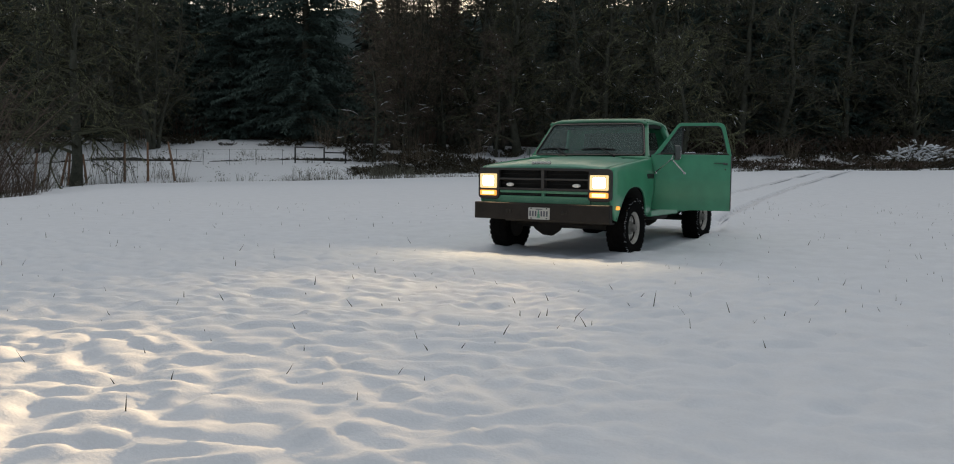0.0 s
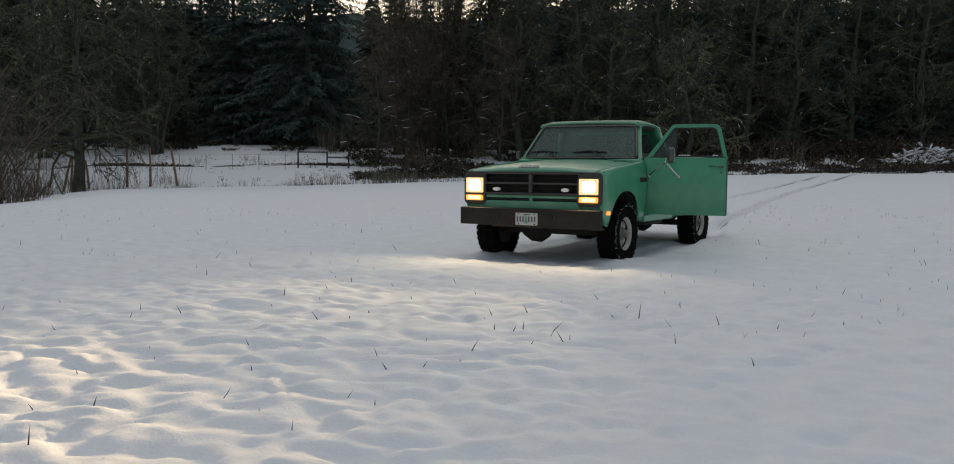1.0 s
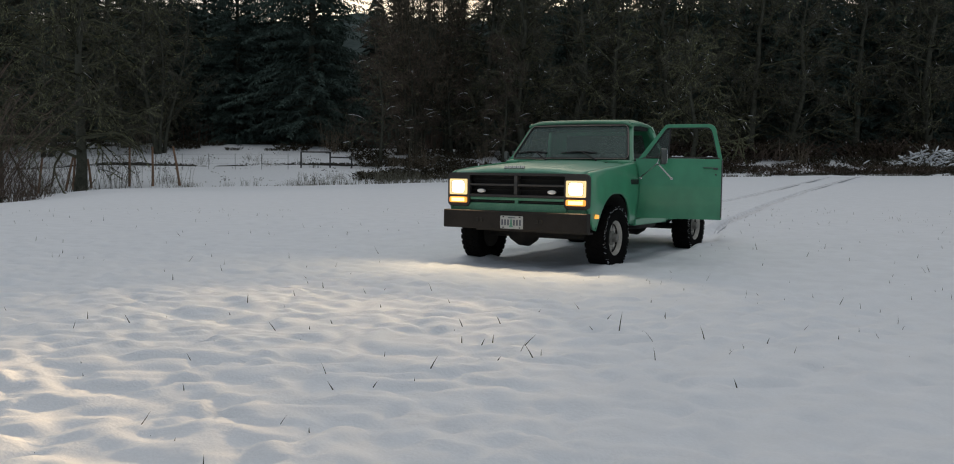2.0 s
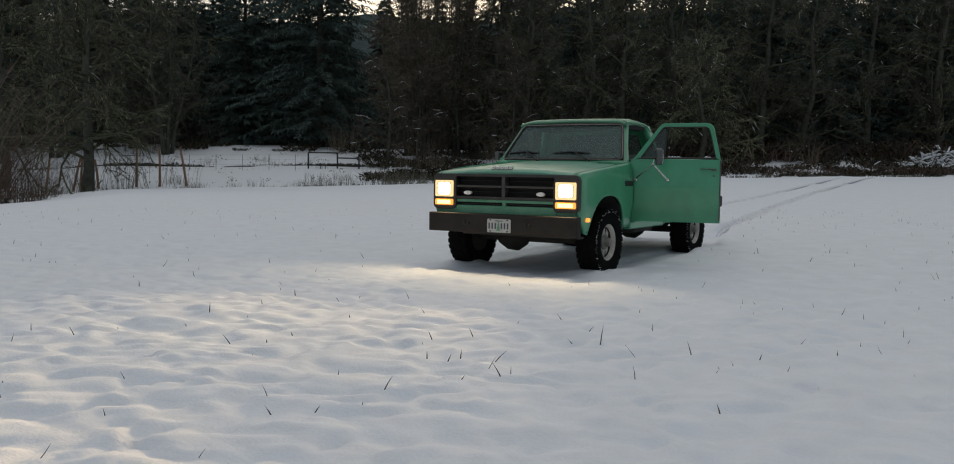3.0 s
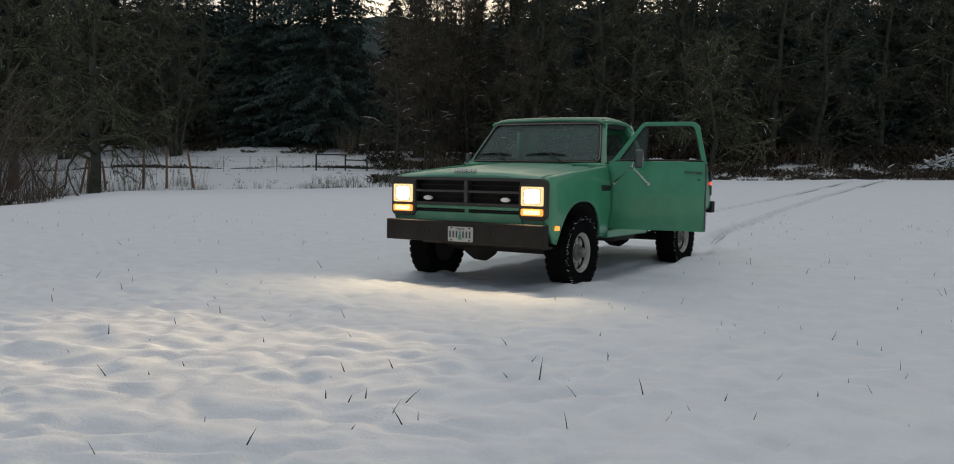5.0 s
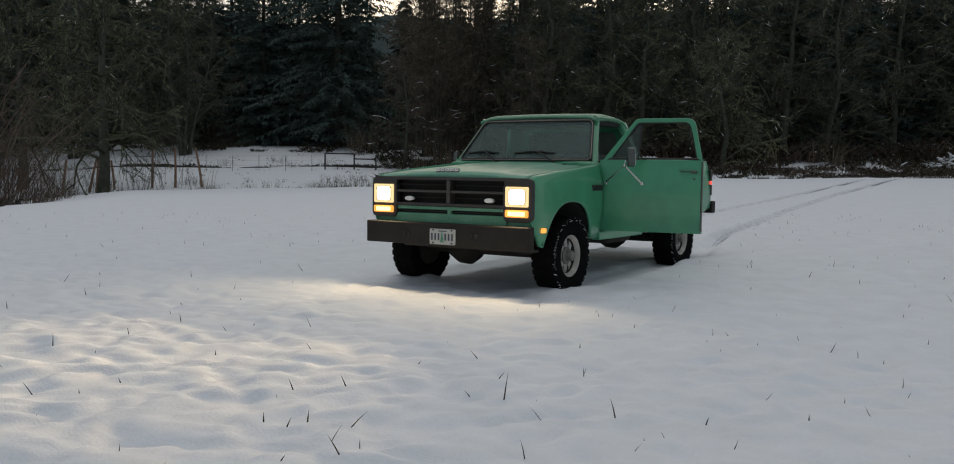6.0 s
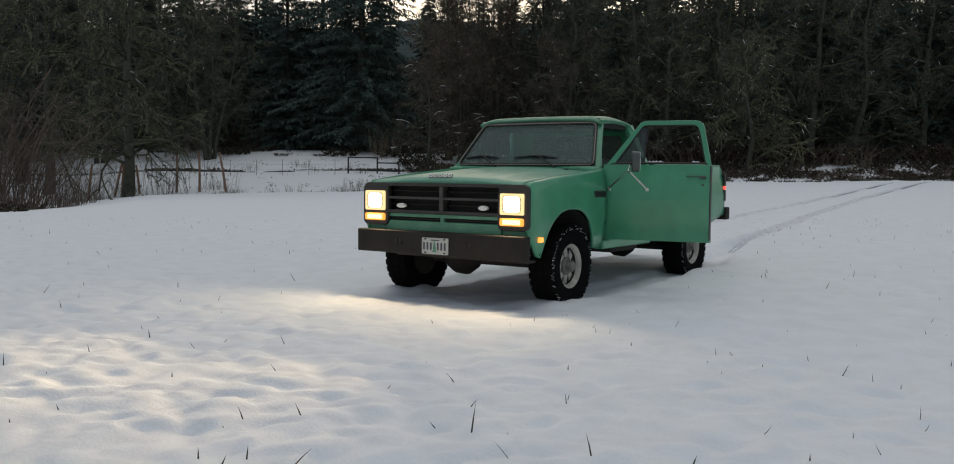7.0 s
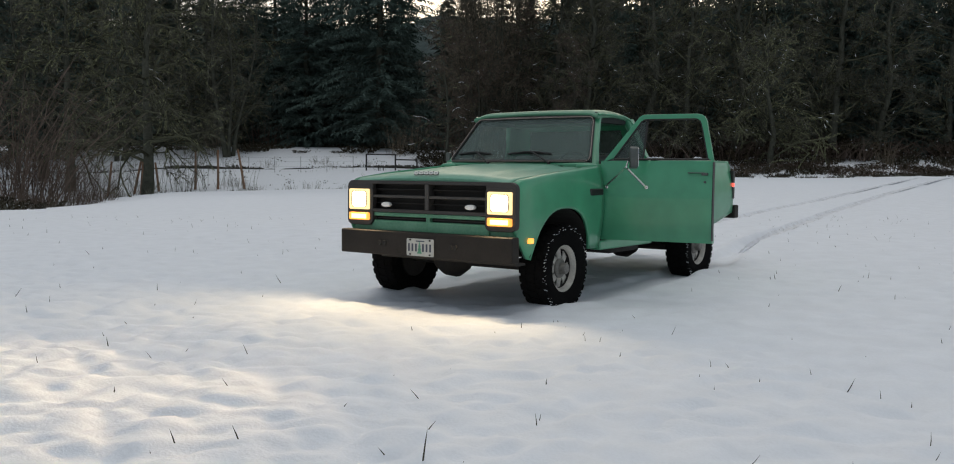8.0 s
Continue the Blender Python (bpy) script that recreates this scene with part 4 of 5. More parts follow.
def bed():
    top = lambda y: 1.345
    low = lambda y: lerp(y, (2.9, 3.2, 4.3, 4.76), (0.50, 0.50, 0.62, 0.73))
    for sgn in (-1, 1):
        g = body_side(sgn, 2.74, 4.76, HUB_R, 0.48, low, top)
        part("bed_side", g, PAINT, truck, smooth=True, solid=0.03)
        part("bed_rail", boxes((min(sgn * 0.80, sgn * 0.90), max(sgn * 0.80, sgn * 0.90), 2.74, 4.76, 1.32, 1.358)), PAINT, truck, bevel=0.012)
        part("bed_inner", boxes((min(sgn * 0.80, sgn * 0.82), max(sgn * 0.80, sgn * 0.82), 2.76, 4.74, 0.85, 1.33)), PAINT_WORN, truck)
        part("tail_lamp", boxes((sgn * 0.940 - 0.035, sgn * 0.940 + 0.035, 4.735, 4.792, 1.045, 1.09)), RED, truck, "lit red tail lamp", bevel=0.01)
        for z0, z1 in ((1.092, 1.24), (0.90, 1.043)):
            part("tail_lamp_housing", boxes((sgn * 0.940 - 0.036, sgn * 0.940 + 0.036, 4.73, 4.792, z0, z1)), BLACK_TRIM, truck, bevel=0.008)
        w = Geo()
        arc = [(HUB_R + 0.50 * math.cos(radians(a)), HUB_Z + 0.51 * math.sin(radians(a))) for a in range(14, 167, 8)]
        w.grid([[(sgn * 0.93, y, z), (sgn * 0.5, y, z)] for y, z in arc])
        part("wheel_well", w, UNDER, truck)
    part("bed_front", boxes((-0.9, 0.9, 2.74, 2.77, 0.62, 1.34)), PAINT_WORN, truck)
    part("bed_floor", boxes((-0.9, 0.9, 2.76, 4.74, 0.80, 0.85)), PAINT_WORN, truck)
    part("tailgate", boxes((-0.80, 0.80, 4.72, 4.77, 0.72, 1.34)), PAINT, truck, bevel=0.01)
    part("rear_bumper", boxes((-0.98, 0.98, 4.80, 4.93, 0.66, 0.82)), BUMPER_STEEL, truck, "dark steel rear bumper", bevel=0.015)


def chassis():
    for sgn in (-1, 1):
        part("frame_rail", boxes((sgn * 0.40 - 0.04, sgn * 0.40 + 0.04, 0.08, 4.8, 0.47, 0.60)), UNDER, truck)
        for hub in (HUB_F, HUB_R):
            sp = Geo()
            for i in range(3):
                k = 0.62 - 0.14 * i
                sp.prism([(hub - k, 0.50 + 0.012 * i), (hub, 0.40 - 0.022 * i), (hub + k, 0.50 + 0.012 * i), (hub + k, 0.512 + 0.012 * i), (hub, 0.418 - 0.022 * i), (hub - k, 0.512 + 0.012 * i)], "x", sgn * 0.5 - 0.03, sgn * 0.5 + 0.03)
            part("leaf_spring", sp, UNDER, truck)
    for hub, dx in ((HUB_F, -0.28), (HUB_R, 0.0)):
        g = Geo()
        g.tube([Vector((-0.78, hub, HUB_Z)), Vector((0.78, hub, HUB_Z))], [0.045, 0.045], 10)
        part("axle", g, UNDER, truck, smooth=True)
        g = Geo()
        g.lathe([(0.0, -0.22), (0.07, -0.19), (0.14, -0.07), (0.15, 0.06), (0.08, 0.17), (0.0, 0.22)], 14)
        ob = part("differential", g, UNDER, truck, smooth=True)
        ob.matrix_local = pose(dx, hub, HUB_Z - 0.01)
    part("gearbox", boxes((-0.18, 0.22, 1.5, 2.5, 0.38, 0.56)), UNDER, truck, bevel=0.03)
    part("fuel_tank", boxes((0.45, 0.80, 1.95, 2.6, 0.40, 0.54)), UNDER, truck, bevel=0.05)
    g = Geo()
    g.tube([Vector((-0.3, 2.0, 0.42)), Vector((-0.5, 3.0, 0.44)), Vector((-0.6, 4.6, 0.5))], [0.03] * 3, 8)
    part("exhaust_pipe", g, UNDER, truck, smooth=True)


def tyre_geo():
    g = Geo()
    R, w = TYRE_R, 0.125
    g.lathe([(0.200, -w * 0.75), (0.214, -w * 0.92), (0.30, -w * 1.06), (R - 0.035, -w), (R - 0.009, -w * 0.86), (R - 0.006, 0), (R - 0.009, w * 0.86), (R - 0.035, w), (0.30, w * 1.06), (0.214, w * 0.92), (0.200, w * 0.75)], 40)
    return g


def tread_geo():
    g = Geo()
    R, w = TYRE_R, 0.125
    n = 30
    for i in range(n):
        a0 = 2 * math.pi * i / n
        for x0, x1, da, r0 in ((-w * 1.02, -w * 0.42, 0.0, 0.0), (-w * 0.34, w * 0.32, 0.5, 0.0), (w * 0.42, w * 1.02, 0.15, 0.0)):
            a = a0 + da * 2 * math.pi / n
            h = 0.66 * math.pi / n
            k = len(g.v)
            for r, s in ((R - 0.03, 1.08), (R, 0.94)):
                for x, ang in ((x0, a - h * s), (x1, a - h * s + 0.03), (x1, a + h * s + 0.03), (x0, a + h * s)):
                    rr = r - (0.016 if abs(x) > w and r == R else 0)
                    g.v.append((x, rr * math.cos(ang), rr * math.sin(ang)))
            for q in ((4, 5, 6, 7), (0, 1, 5, 4), (1, 2, 6, 5), (2, 3, 7, 6), (3, 0, 4, 7)):
                g.f.append(tuple(k + j for j in q))
    return g


def wheel(name, m):
    rnd = random.Random(7)
    t = new(name)
    t.parent = truck
    t.matrix_local = m
    part("tyre", tyre_geo(), RUBBER, t, "black mud tyre", smooth=True)
    part("tread", tread_geo(), RUBBER, t, "chunky tread lugs", kind="stuff")
    g = Geo()
    g.lathe([(0.19, 0.03), (0.194, 0.088), (0.213, 0.094), (0.215, 0.106), (0.202, 0.108), (0.192, 0.098), (0.181, 0.085), (0.175, 0.060)], 36)
    part("rim", g, RIM, t, "pale grey steel rim", smooth=True)
    # barrel coloured dark to give the shade behind the spokes
    g = Geo()
    g.lathe([(0.19, 0.032), (0.19, -0.09), (0.17, -0.09), (0.171, 0.062), (0.177, 0.062)], 32)
    part("rim_barrel", g, UNDER, t, "dirty inner rim, darkened for the shade inside", smooth=True)
    g = Geo()
    g.lathe([(0.0, -0.02), (0.19, -0.02), (0.19, -0.105), (0.0, -0.105)], 28)
    part("brake_drum", g, UNDER, t)
    for i in range(8):
        a = 2 * math.pi * i / 8
        s = Geo()
        rows = []
        for r, x, w in ((0.07, 0.050, 0.028), (0.10, 0.056, 0.034), (0.13, 0.052, 0.031), (0.158, 0.046, 0.034), (0.181, 0.040, 0.056)):
            c, sn = math.cos(a), math.sin(a)
            rows.append([(x, r * c - k * w * sn, r * sn + k * w * c) for k in (-1, 0, 1)])
        s.grid(rows)
        part("spoke", s, RIM_SHADED_DIRTY, t, solid=0.012)
    g = Geo()
    g.lathe([(0.088, 0.045), (0.086, 0.068), (0.06, 0.074), (0.052, 0.080), (0.050, 0.125), (0.042, 0.136), (0.0, 0.138)], 24)
    part("hub", g, HUB_METAL, t, "dark greasy hub", smooth=True)
    for i in range(8):
        a = 2 * math.pi * (i + 0.5) / 8
        c = Vector((0.048, 0.07 * math.cos(a), 0.07 * math.sin(a)))
        g = Geo()
        g.tube([c, c + Vector((0.018, 0, 0))], [0.009, 0.009], 6)
        part("wheel_nut", g, UNDER, t)
    s = Geo()
    for i in range(110):
        a = rnd.uniform(0, 2 * math.pi)
        r = rnd.uniform(0.345, 0.384)
        x = rnd.choice((0.118, 0.122))
        c = Vector((x + 0.012, r * math.cos(a), r * math.sin(a)))
        q = rnd.uniform(0.0006, 0.0024) * (1.6 if rnd.random() < 0.15 else 1)
        s.box(c.x - 0.012, c.x + 0.002, c.y - q, c.y + q, c.z - q, c.z + q)
    part("stuck_snow", s, SNOW, t, "bits of snow between the lugs", kind="stuff")
    return t


front_clip()
front_face()
cab()
bed()
chassis()
# passenger door shut, driver door swung wide open on its front hinges
door("door", pose(-0.972, 1.50, 0, 0, 0, 0) @ Matrix(((0, 1, 0, 0), (1, 0, 0, 0), (0, 0, 1, 0), (0, 0, 0, 1))), True, "shut green passenger door")
door("door", pose(0.90, 1.50, 0, 0, 0, 9.0), False, "green driver door standing wide open")
for hub in (HUB_F, HUB_R):
    lift = 0.0 if hub == HUB_F else 0.02
    wheel("wheel", pose(0.85, hub, HUB_Z + lift))
    wheel("wheel", pose(-0.87, hub, HUB_Z + lift, 0, 0, 180))


# ---- woods, hedges and small growth ----
def fir(seed, height, reach, clear, full_spray=1.0, gap=0.30):
    """A dark fir: whorls of drooping boughs carrying many flat sprays."""
    rnd = random.Random(seed)
    tree = new("fir_tree")
    t = Geo()
    r = height * 0.013
    t.tube([Vector((0, 0, -0.5)), Vector((0, 0, height * 0.5)), Vector((0.1, 0, height))], [r * 1.15, r * 0.65, 0.02], 7)
    part("trunk", t, BARK, tree, fix=False, smooth="all")
    g, bo = Geo(), Geo()
    z = clear
    while z < height - 0.3:
        f = 1 - z / height
        full = reach * (f ** 0.75) * (0.75 + 0.25 * min(1, (z - clear + 1) / 3))
        for k in range(rnd.choice((4, 5, 6))):
            a = rnd.uniform(0, 2 * math.pi)
            L = full * rnd.uniform(0.55, 1.12) + 0.25
            d = Vector((math.cos(a), math.sin(a), 0))
            side = Vector((-d.y, d.x, 0))
            sag = rnd.uniform(0.16, 0.34)
            zz = z + rnd.uniform(-0.2, 0.2)
            at = lambda s: Vector((0, 0, zz)) + d * (L * s) + Vector((0, 0, 0.10 * L * s - sag * L * s * s))
            bo.tube([at(0.0), at(0.9)], [0.035, 0.008], 3)
            n = max(3, int(L / gap))
            for i in range(n):
                s = (i + rnd.uniform(0.3, 0.9)) / n
                if s < 0.12:
                    continue
                w = (0.30 + 0.55 * (1 - s) * min(1, L / 3)) * full_spray
                for q in (-1, 1):
                    dd = (side * q * rnd.uniform(0.7, 1) + d * rnd.uniform(0.3, 0.8) + Vector((0, 0, rnd.uniform(-0.85, 0.30)))).normalized() * w * rnd.uniform(0.7, 1.3)
                    s2 = (d * rnd.uniform(0.4, 1) + Vector((0, 0, rnd.uniform(-0.6, 0.6)))).normalized() * rnd.uniform(0.05, 0.10) * full_spray
                    g.leaf(at(s), dd, s2, rnd.uniform(0.05, 0.25))
        z += rnd.uniform(0.26, 0.42) * (1 if z < 18 else 1.5)
    part("bough", bo, BARK, tree, fix=False, kind="stuff")
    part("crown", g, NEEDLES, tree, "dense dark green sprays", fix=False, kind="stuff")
    return tree


def bare_tree(seed, height, reach, limbs, droop, moss, twigs, twig_mat, upright=0.35, low=1.6, thick=0.014, snow=0, stems=1, fork=0.12):
    """A leafless tree of one or more stems with moss on its limbs and a veil of fine twigs."""
    rnd = random.Random(seed)
    tree = new("bare_tree")
    t, g, m, s = Geo(), Geo(), Geo(), Geo()
    any3 = lambda lo, hi: Vector((rnd.uniform(-1, 1), rnd.uniform(-1, 1), rnd.uniform(lo, hi)))
    for k0 in range(stems):
        H = height * (1 if k0 == 0 else rnd.uniform(0.6, 0.95))
        r = H * thick * (1 if stems == 1 else 0.75)
        a0 = rnd.uniform(0, 6.28)
        lean = Vector((math.cos(a0), math.sin(a0), 0)) * (rnd.uniform(0.02, 0.06) if stems == 1 else rnd.uniform(0.4, 1) * fork)
        ph = rnd.uniform(0, 6)
        stem = [lean * z + Vector((0.25 * math.sin(z * 0.45 + ph), 0.25 * math.cos(z * 0.38 + ph), z)) * 1.0 for z in np.linspace(0, H, 9)]
        shift = Vector((stem[0].x, stem[0].y, 0)) - Vector((math.cos(a0), math.sin(a0), 0)) * (0.25 if stems > 1 else 0)
        stem = [p - shift for p in stem]
        stem[0].z = -0.5
        t.tube(stem, [r * (1 - 0.95 * i / 8) + 0.015 + (0.35 * r if i == 0 else 0) for i in range(9)], 8)

        def on(z):
            f = min(7.999, max(0, z / H * 8))
            return stem[int(f)].lerp(stem[int(f) + 1], f - int(f))

        n_l = int(limbs / stems)
        for i in range(n_l):
            z = low + (H - low - 0.5) * (i / n_l) ** 1.05
            a = rnd.uniform(0, 2 * math.pi)
            f = 1 - z / H
            L = reach * (0.4 + 0.6 * f) * rnd.uniform(0.45, 1.15)
            d = Vector((math.cos(a), math.sin(a), 0))
            rise = upright + rnd.uniform(-0.35, 0.4)
            bend = rnd.uniform(-0.35, 0.35)
            side = Vector((-d.y, d.x, 0))
            base = on(z)
            wob = rnd.uniform(0, 6)
            at = lambda u: base + d * (L * u) + side * (bend * L * u * u + 0.05 * L * math.sin(7 * u + wob)) + Vector((0, 0, L * (rise * u - droop * u * u + 0.04 * math.sin(9 * u + wob))))
            n = 4
            t.tube([at(k / n) for k in range(n + 1)], [(0.30 * r * (0.35 + f)) * (1 - 0.85 * k / n) + 0.007 for k in range(n + 1)], 4)
            for j in range(9):
                u = rnd.uniform(0.15, 1.0)
                p = at(u)
                q = (d * rnd.uniform(0.0, 1) + side * rnd.uniform(-1, 1) + Vector((0, 0, rnd.uniform(-0.45 - droop, 0.75)))).normalized() * rnd.uniform(0.5, 1.6) * (0.6 + 0.5 * f)
                mid = p + q * 0.55 + any3(-1, 1) * 0.14
                t.tube([p, mid, p + q], [0.020, 0.013, 0.005], 3)
                for k in range(twigs):
                    b = p.lerp(mid, rnd.random()) if rnd.random() < 0.5 else mid.lerp(p + q, rnd.random())
                    e = b + (q.normalized() * rnd.uniform(0, 0.9) + any3(-0.9 - droop, 0.7)).normalized() * rnd.uniform(0.25, 1.0)
                    g.ribbon(b, e, rnd.uniform(0.007, 0.018), rnd)
                for k in range(int(moss * 0.5 * rnd.uniform(0.0, 2.0))):
                    v = rnd.uniform(0, 0.8)
                    b = p.lerp(p + q, v)
                    c = q.normalized() * rnd.uniform(0.15, 0.4) + any3(-1.2, 0.3) * 0.10
                    m.leaf(b, c, c.orthogonal().normalized() * rnd.uniform(0.010, 0.022), 0.03)
            heavy = rnd.uniform(0.1, 2.0)
            for k in range(int(moss * 6 * heavy)):
                v = rnd.uniform(0, 0.92)
                b = at(v) + any3(-1.0, 0.8) * 0.03
                c = (at(v + 0.07) - at(v)).normalized() * rnd.uniform(0.15, 0.4) + any3(-1.6, 0.1) * 0.12
                m.leaf(b, c, c.orthogonal().normalized() * rnd.uniform(0.015, 0.038), 0.05)
            if rnd.random() < snow:
                for k in range(rnd.randint(1, 3)):
                    u = rnd.uniform(0.4, 0.9)
                    k2 = rnd.uniform(0.03, 0.10) if snow > 0.4 else rnd.uniform(0.02, 0.09)
                    pp = [at(min(1, u + k2 * h)) + Vector((0, 0, 0.025)) for h in range(4)]
                    s.tube(pp, [0.008, 0.028, 0.023, 0.006], 5)
    part("trunk", t, BARK, tree, "mossy trunk and limbs", fix=False, smooth="all")
    part("twig_veil", g, twig_mat, tree, fix=False, kind="stuff")
    if m.f:
        part("moss", m, MOSS, tree, "hanging olive moss", fix=False, kind="stuff")
    if s.f:
        part("clinging_snow", s, SNOW, tree, fix=False, smooth="all", kind="stuff")
    return tree


def gnarled_tree(seed, height, limbs, reach, moss, twigs, arch=0.10, low=1.2, thick=0.020, rise=0.45, snow=0.0):
    """A spreading leafless tree: crooked limbs that fork three times, moss in uneven clumps, fans of twigs at the ends."""
    rnd = random.Random(seed)
    tree = new("bare_tree")
    t, w, g, m, s = Geo(), Geo(), Geo(), Geo(), Geo()
    any3 = lambda: Vector((rnd.uniform(-1, 1), rnd.uniform(-1, 1), rnd.uniform(-1, 1)))

    def grow(p, d, length, r, level, wet):
        pts, cur, n = [p], d, 4
        for i in range(n):
            cur = (cur + any3() * 0.34 + Vector((0, 0, 0.05 - arch * (i + 1) / n * (1.6 if level == 1 else 0.8)))).normalized()
            pts.append(pts[-1] + cur * (length / n))
        w.tube(pts, [r * (1 - 0.6 * i / n) + 0.006 for i in range(n + 1)], 5 if level == 1 else 3)
        for k in range(int(moss * wet * length)):
            i = rnd.randrange(n)
            b = pts[i].lerp(pts[i + 1], rnd.random()) + any3() * (r * 0.6 + 0.01)
            c = any3() * 0.07 + (pts[i + 1] - pts[i]).normalized() * rnd.uniform(0.08, 0.28) + Vector((0, 0, rnd.uniform(-0.12, 0.02)))
            m.leaf(b, c, c.orthogonal().normalized() * rnd.uniform(0.012, 0.030), 0.03)
        if level > 1 and rnd.random() < snow:
            i = rnd.randrange(n)
            a, b = pts[i] + Vector((0, 0, r + 0.015)), pts[i + 1] + Vector((0, 0, r + 0.015))
            s.tube([a, a.lerp(b, 0.35), a.lerp(b, 0.7), b], [0.006, 0.025, 0.021, 0.005], 5)
        if level > 1:
            for k in range(twigs):
                b = pts[rnd.randrange(1, n)].lerp(pts[n], rnd.random())
                e = b + (cur * rnd.uniform(0.2, 1.0) + any3() * 0.9 + Vector((0, 0, -arch))).normalized() * rnd.uniform(0.25, 0.95)
                g.ribbon(b, e, rnd.uniform(0.006, 0.016), rnd)
        if level < 3:
            for k in range(rnd.choice((3, 3, 4))):
                u = rnd.uniform(0.8, 3.99)
                b = pts[int(u)].lerp(pts[int(u) + 1], u - int(u))
                grow(b, (cur * 0.7 + any3() * 0.95).normalized(), length * rnd.uniform(0.42, 0.7), r * 0.5, level + 1, wet * rnd.uniform(0.4, 1.5))

    stem, r0 = [Vector((0, 0, -0.5))], height * thick
    for i in range(1, 9):
        stem.append(stem[-1] + Vector((rnd.uniform(-0.35, 0.35), rnd.uniform(-0.35, 0.35), height / 8)))
    t.tube(stem, [r0 * (1.3 if i == 0 else 1 - 0.9 * i / 8) + 0.02 for i in range(9)], 9)
    for i in range(limbs):
        f = (i + rnd.random()) / limbs
        z = low / height + (0.96 - low / height) * f
        base = stem[int(z * 8)].lerp(stem[min(8, int(z * 8) + 1)], z * 8 - int(z * 8))
        a = i * 2.4 + rnd.uniform(-0.7, 0.7)
        grow(base, Vector((math.cos(a), math.sin(a), rise * rnd.uniform(0.2, 1.7))).normalized(), reach * (1 - 0.55 * f) * rnd.uniform(0.55, 1.1), r0 * (0.32 - 0.19 * f), 1, rnd.uniform(0.2, 2.2))
    part("trunk", t, BARK, tree, "dark mossy trunk", fix=False, smooth="all")
    part("limb", w, MOSSY_LIMB, tree, "crooked limbs grown over with moss", fix=False, smooth="all", kind="stuff")
    part("twig_veil", g, DARK_TWIG, tree, fix=False, kind="stuff")
    part("moss", m, MOSS, tree, "uneven clumps of olive moss", fix=False, kind="stuff")
    if s.f:
        part("clinging_snow", s, SNOW, tree, fix=False, smooth="all", kind="stuff")
    return tree


def shrub(name, seed, stems, height, spread_r, mat, leafy=0, snow=0, wide=0.012, arch=0.45):
    rnd = random.Random(seed)
    bush = new(name)
    g, lf, s = Geo(), Geo(), Geo()
    for i in range(stems):
        a, rr = rnd.uniform(0, 2 * math.pi), spread_r * rnd.random() ** 0.6
        b = Vector((rr * math.cos(a), rr * math.sin(a), -0.1))
        h = height * rnd.uniform(0.45, 1.0)
        out = Vector((math.cos(a), math.sin(a), 0)) * rnd.uniform(0, arch) * h + Vector((rnd.uniform(-.2, .2), rnd.uniform(-.2, .2), 0)) * h
        at = lambda u: b + out * u ** 1.5 + Vector((0, 0, h * u))
        g.tube([at(0), at(0.5), at(1)], [wide * 1.3, wide, wide * 0.3], 3)
        for k in range(7):
            u = rnd.uniform(0.25, 1)
            p = at(u)
            q = p + Vector((rnd.uniform(-1, 1), rnd.uniform(-1, 1), rnd.uniform(-0.1, 1.0))).normalized() * rnd.uniform(0.15, 0.4) * height * 0.5
            g.ribbon(p, q, wide * 0.8, rnd)
            if rnd.random() < leafy:
                for _ in range(4):
                    c = Vector((rnd.uniform(-1, 1), rnd.uniform(-1, 1), rnd.uniform(-0.8, 0.8))).normalized()
                    lf.leaf(p.lerp(q, rnd.random()), c * rnd.uniform(0.10, 0.22), c.orthogonal() * rnd.uniform(0.04, 0.09), 0.02)
            if rnd.random() < snow:
                pp = [p.lerp(q, 0.2 + 0.2 * h2) + Vector((0, 0, 0.02)) for h2 in range(4)]
                s.tube(pp, [0.006, 0.024, 0.022, 0.006], 5)
    part("brushwood", g, mat, bush, fix=False, kind="stuff")
    if lf.f:
        part("foliage", lf, BRAMBLE, bush, fix=False, kind="stuff")
    if s.f:
        part("clinging_snow", s, SNOW, bush, fix=False, smooth="all", kind="stuff")
    return bush


rnd = random.Random(11)


def stand(ob, b, d, turn=0.0, size=1.0, first=False):
    """Puts a copy of a thing (or, the first time, the thing itself) on the ground."""
    p = site(b, d)
    m = pose(p.x, p.y, p.z, 0, 0, turn)
    if first:
        ob.matrix_basis = m @ Matrix.Diagonal((size * FAR, size * FAR, size * FAR, 1))
        return ob
    c = copy_thing(ob, m)
    c.scale = (size * FAR, size * FAR, size * FAR)
    return c


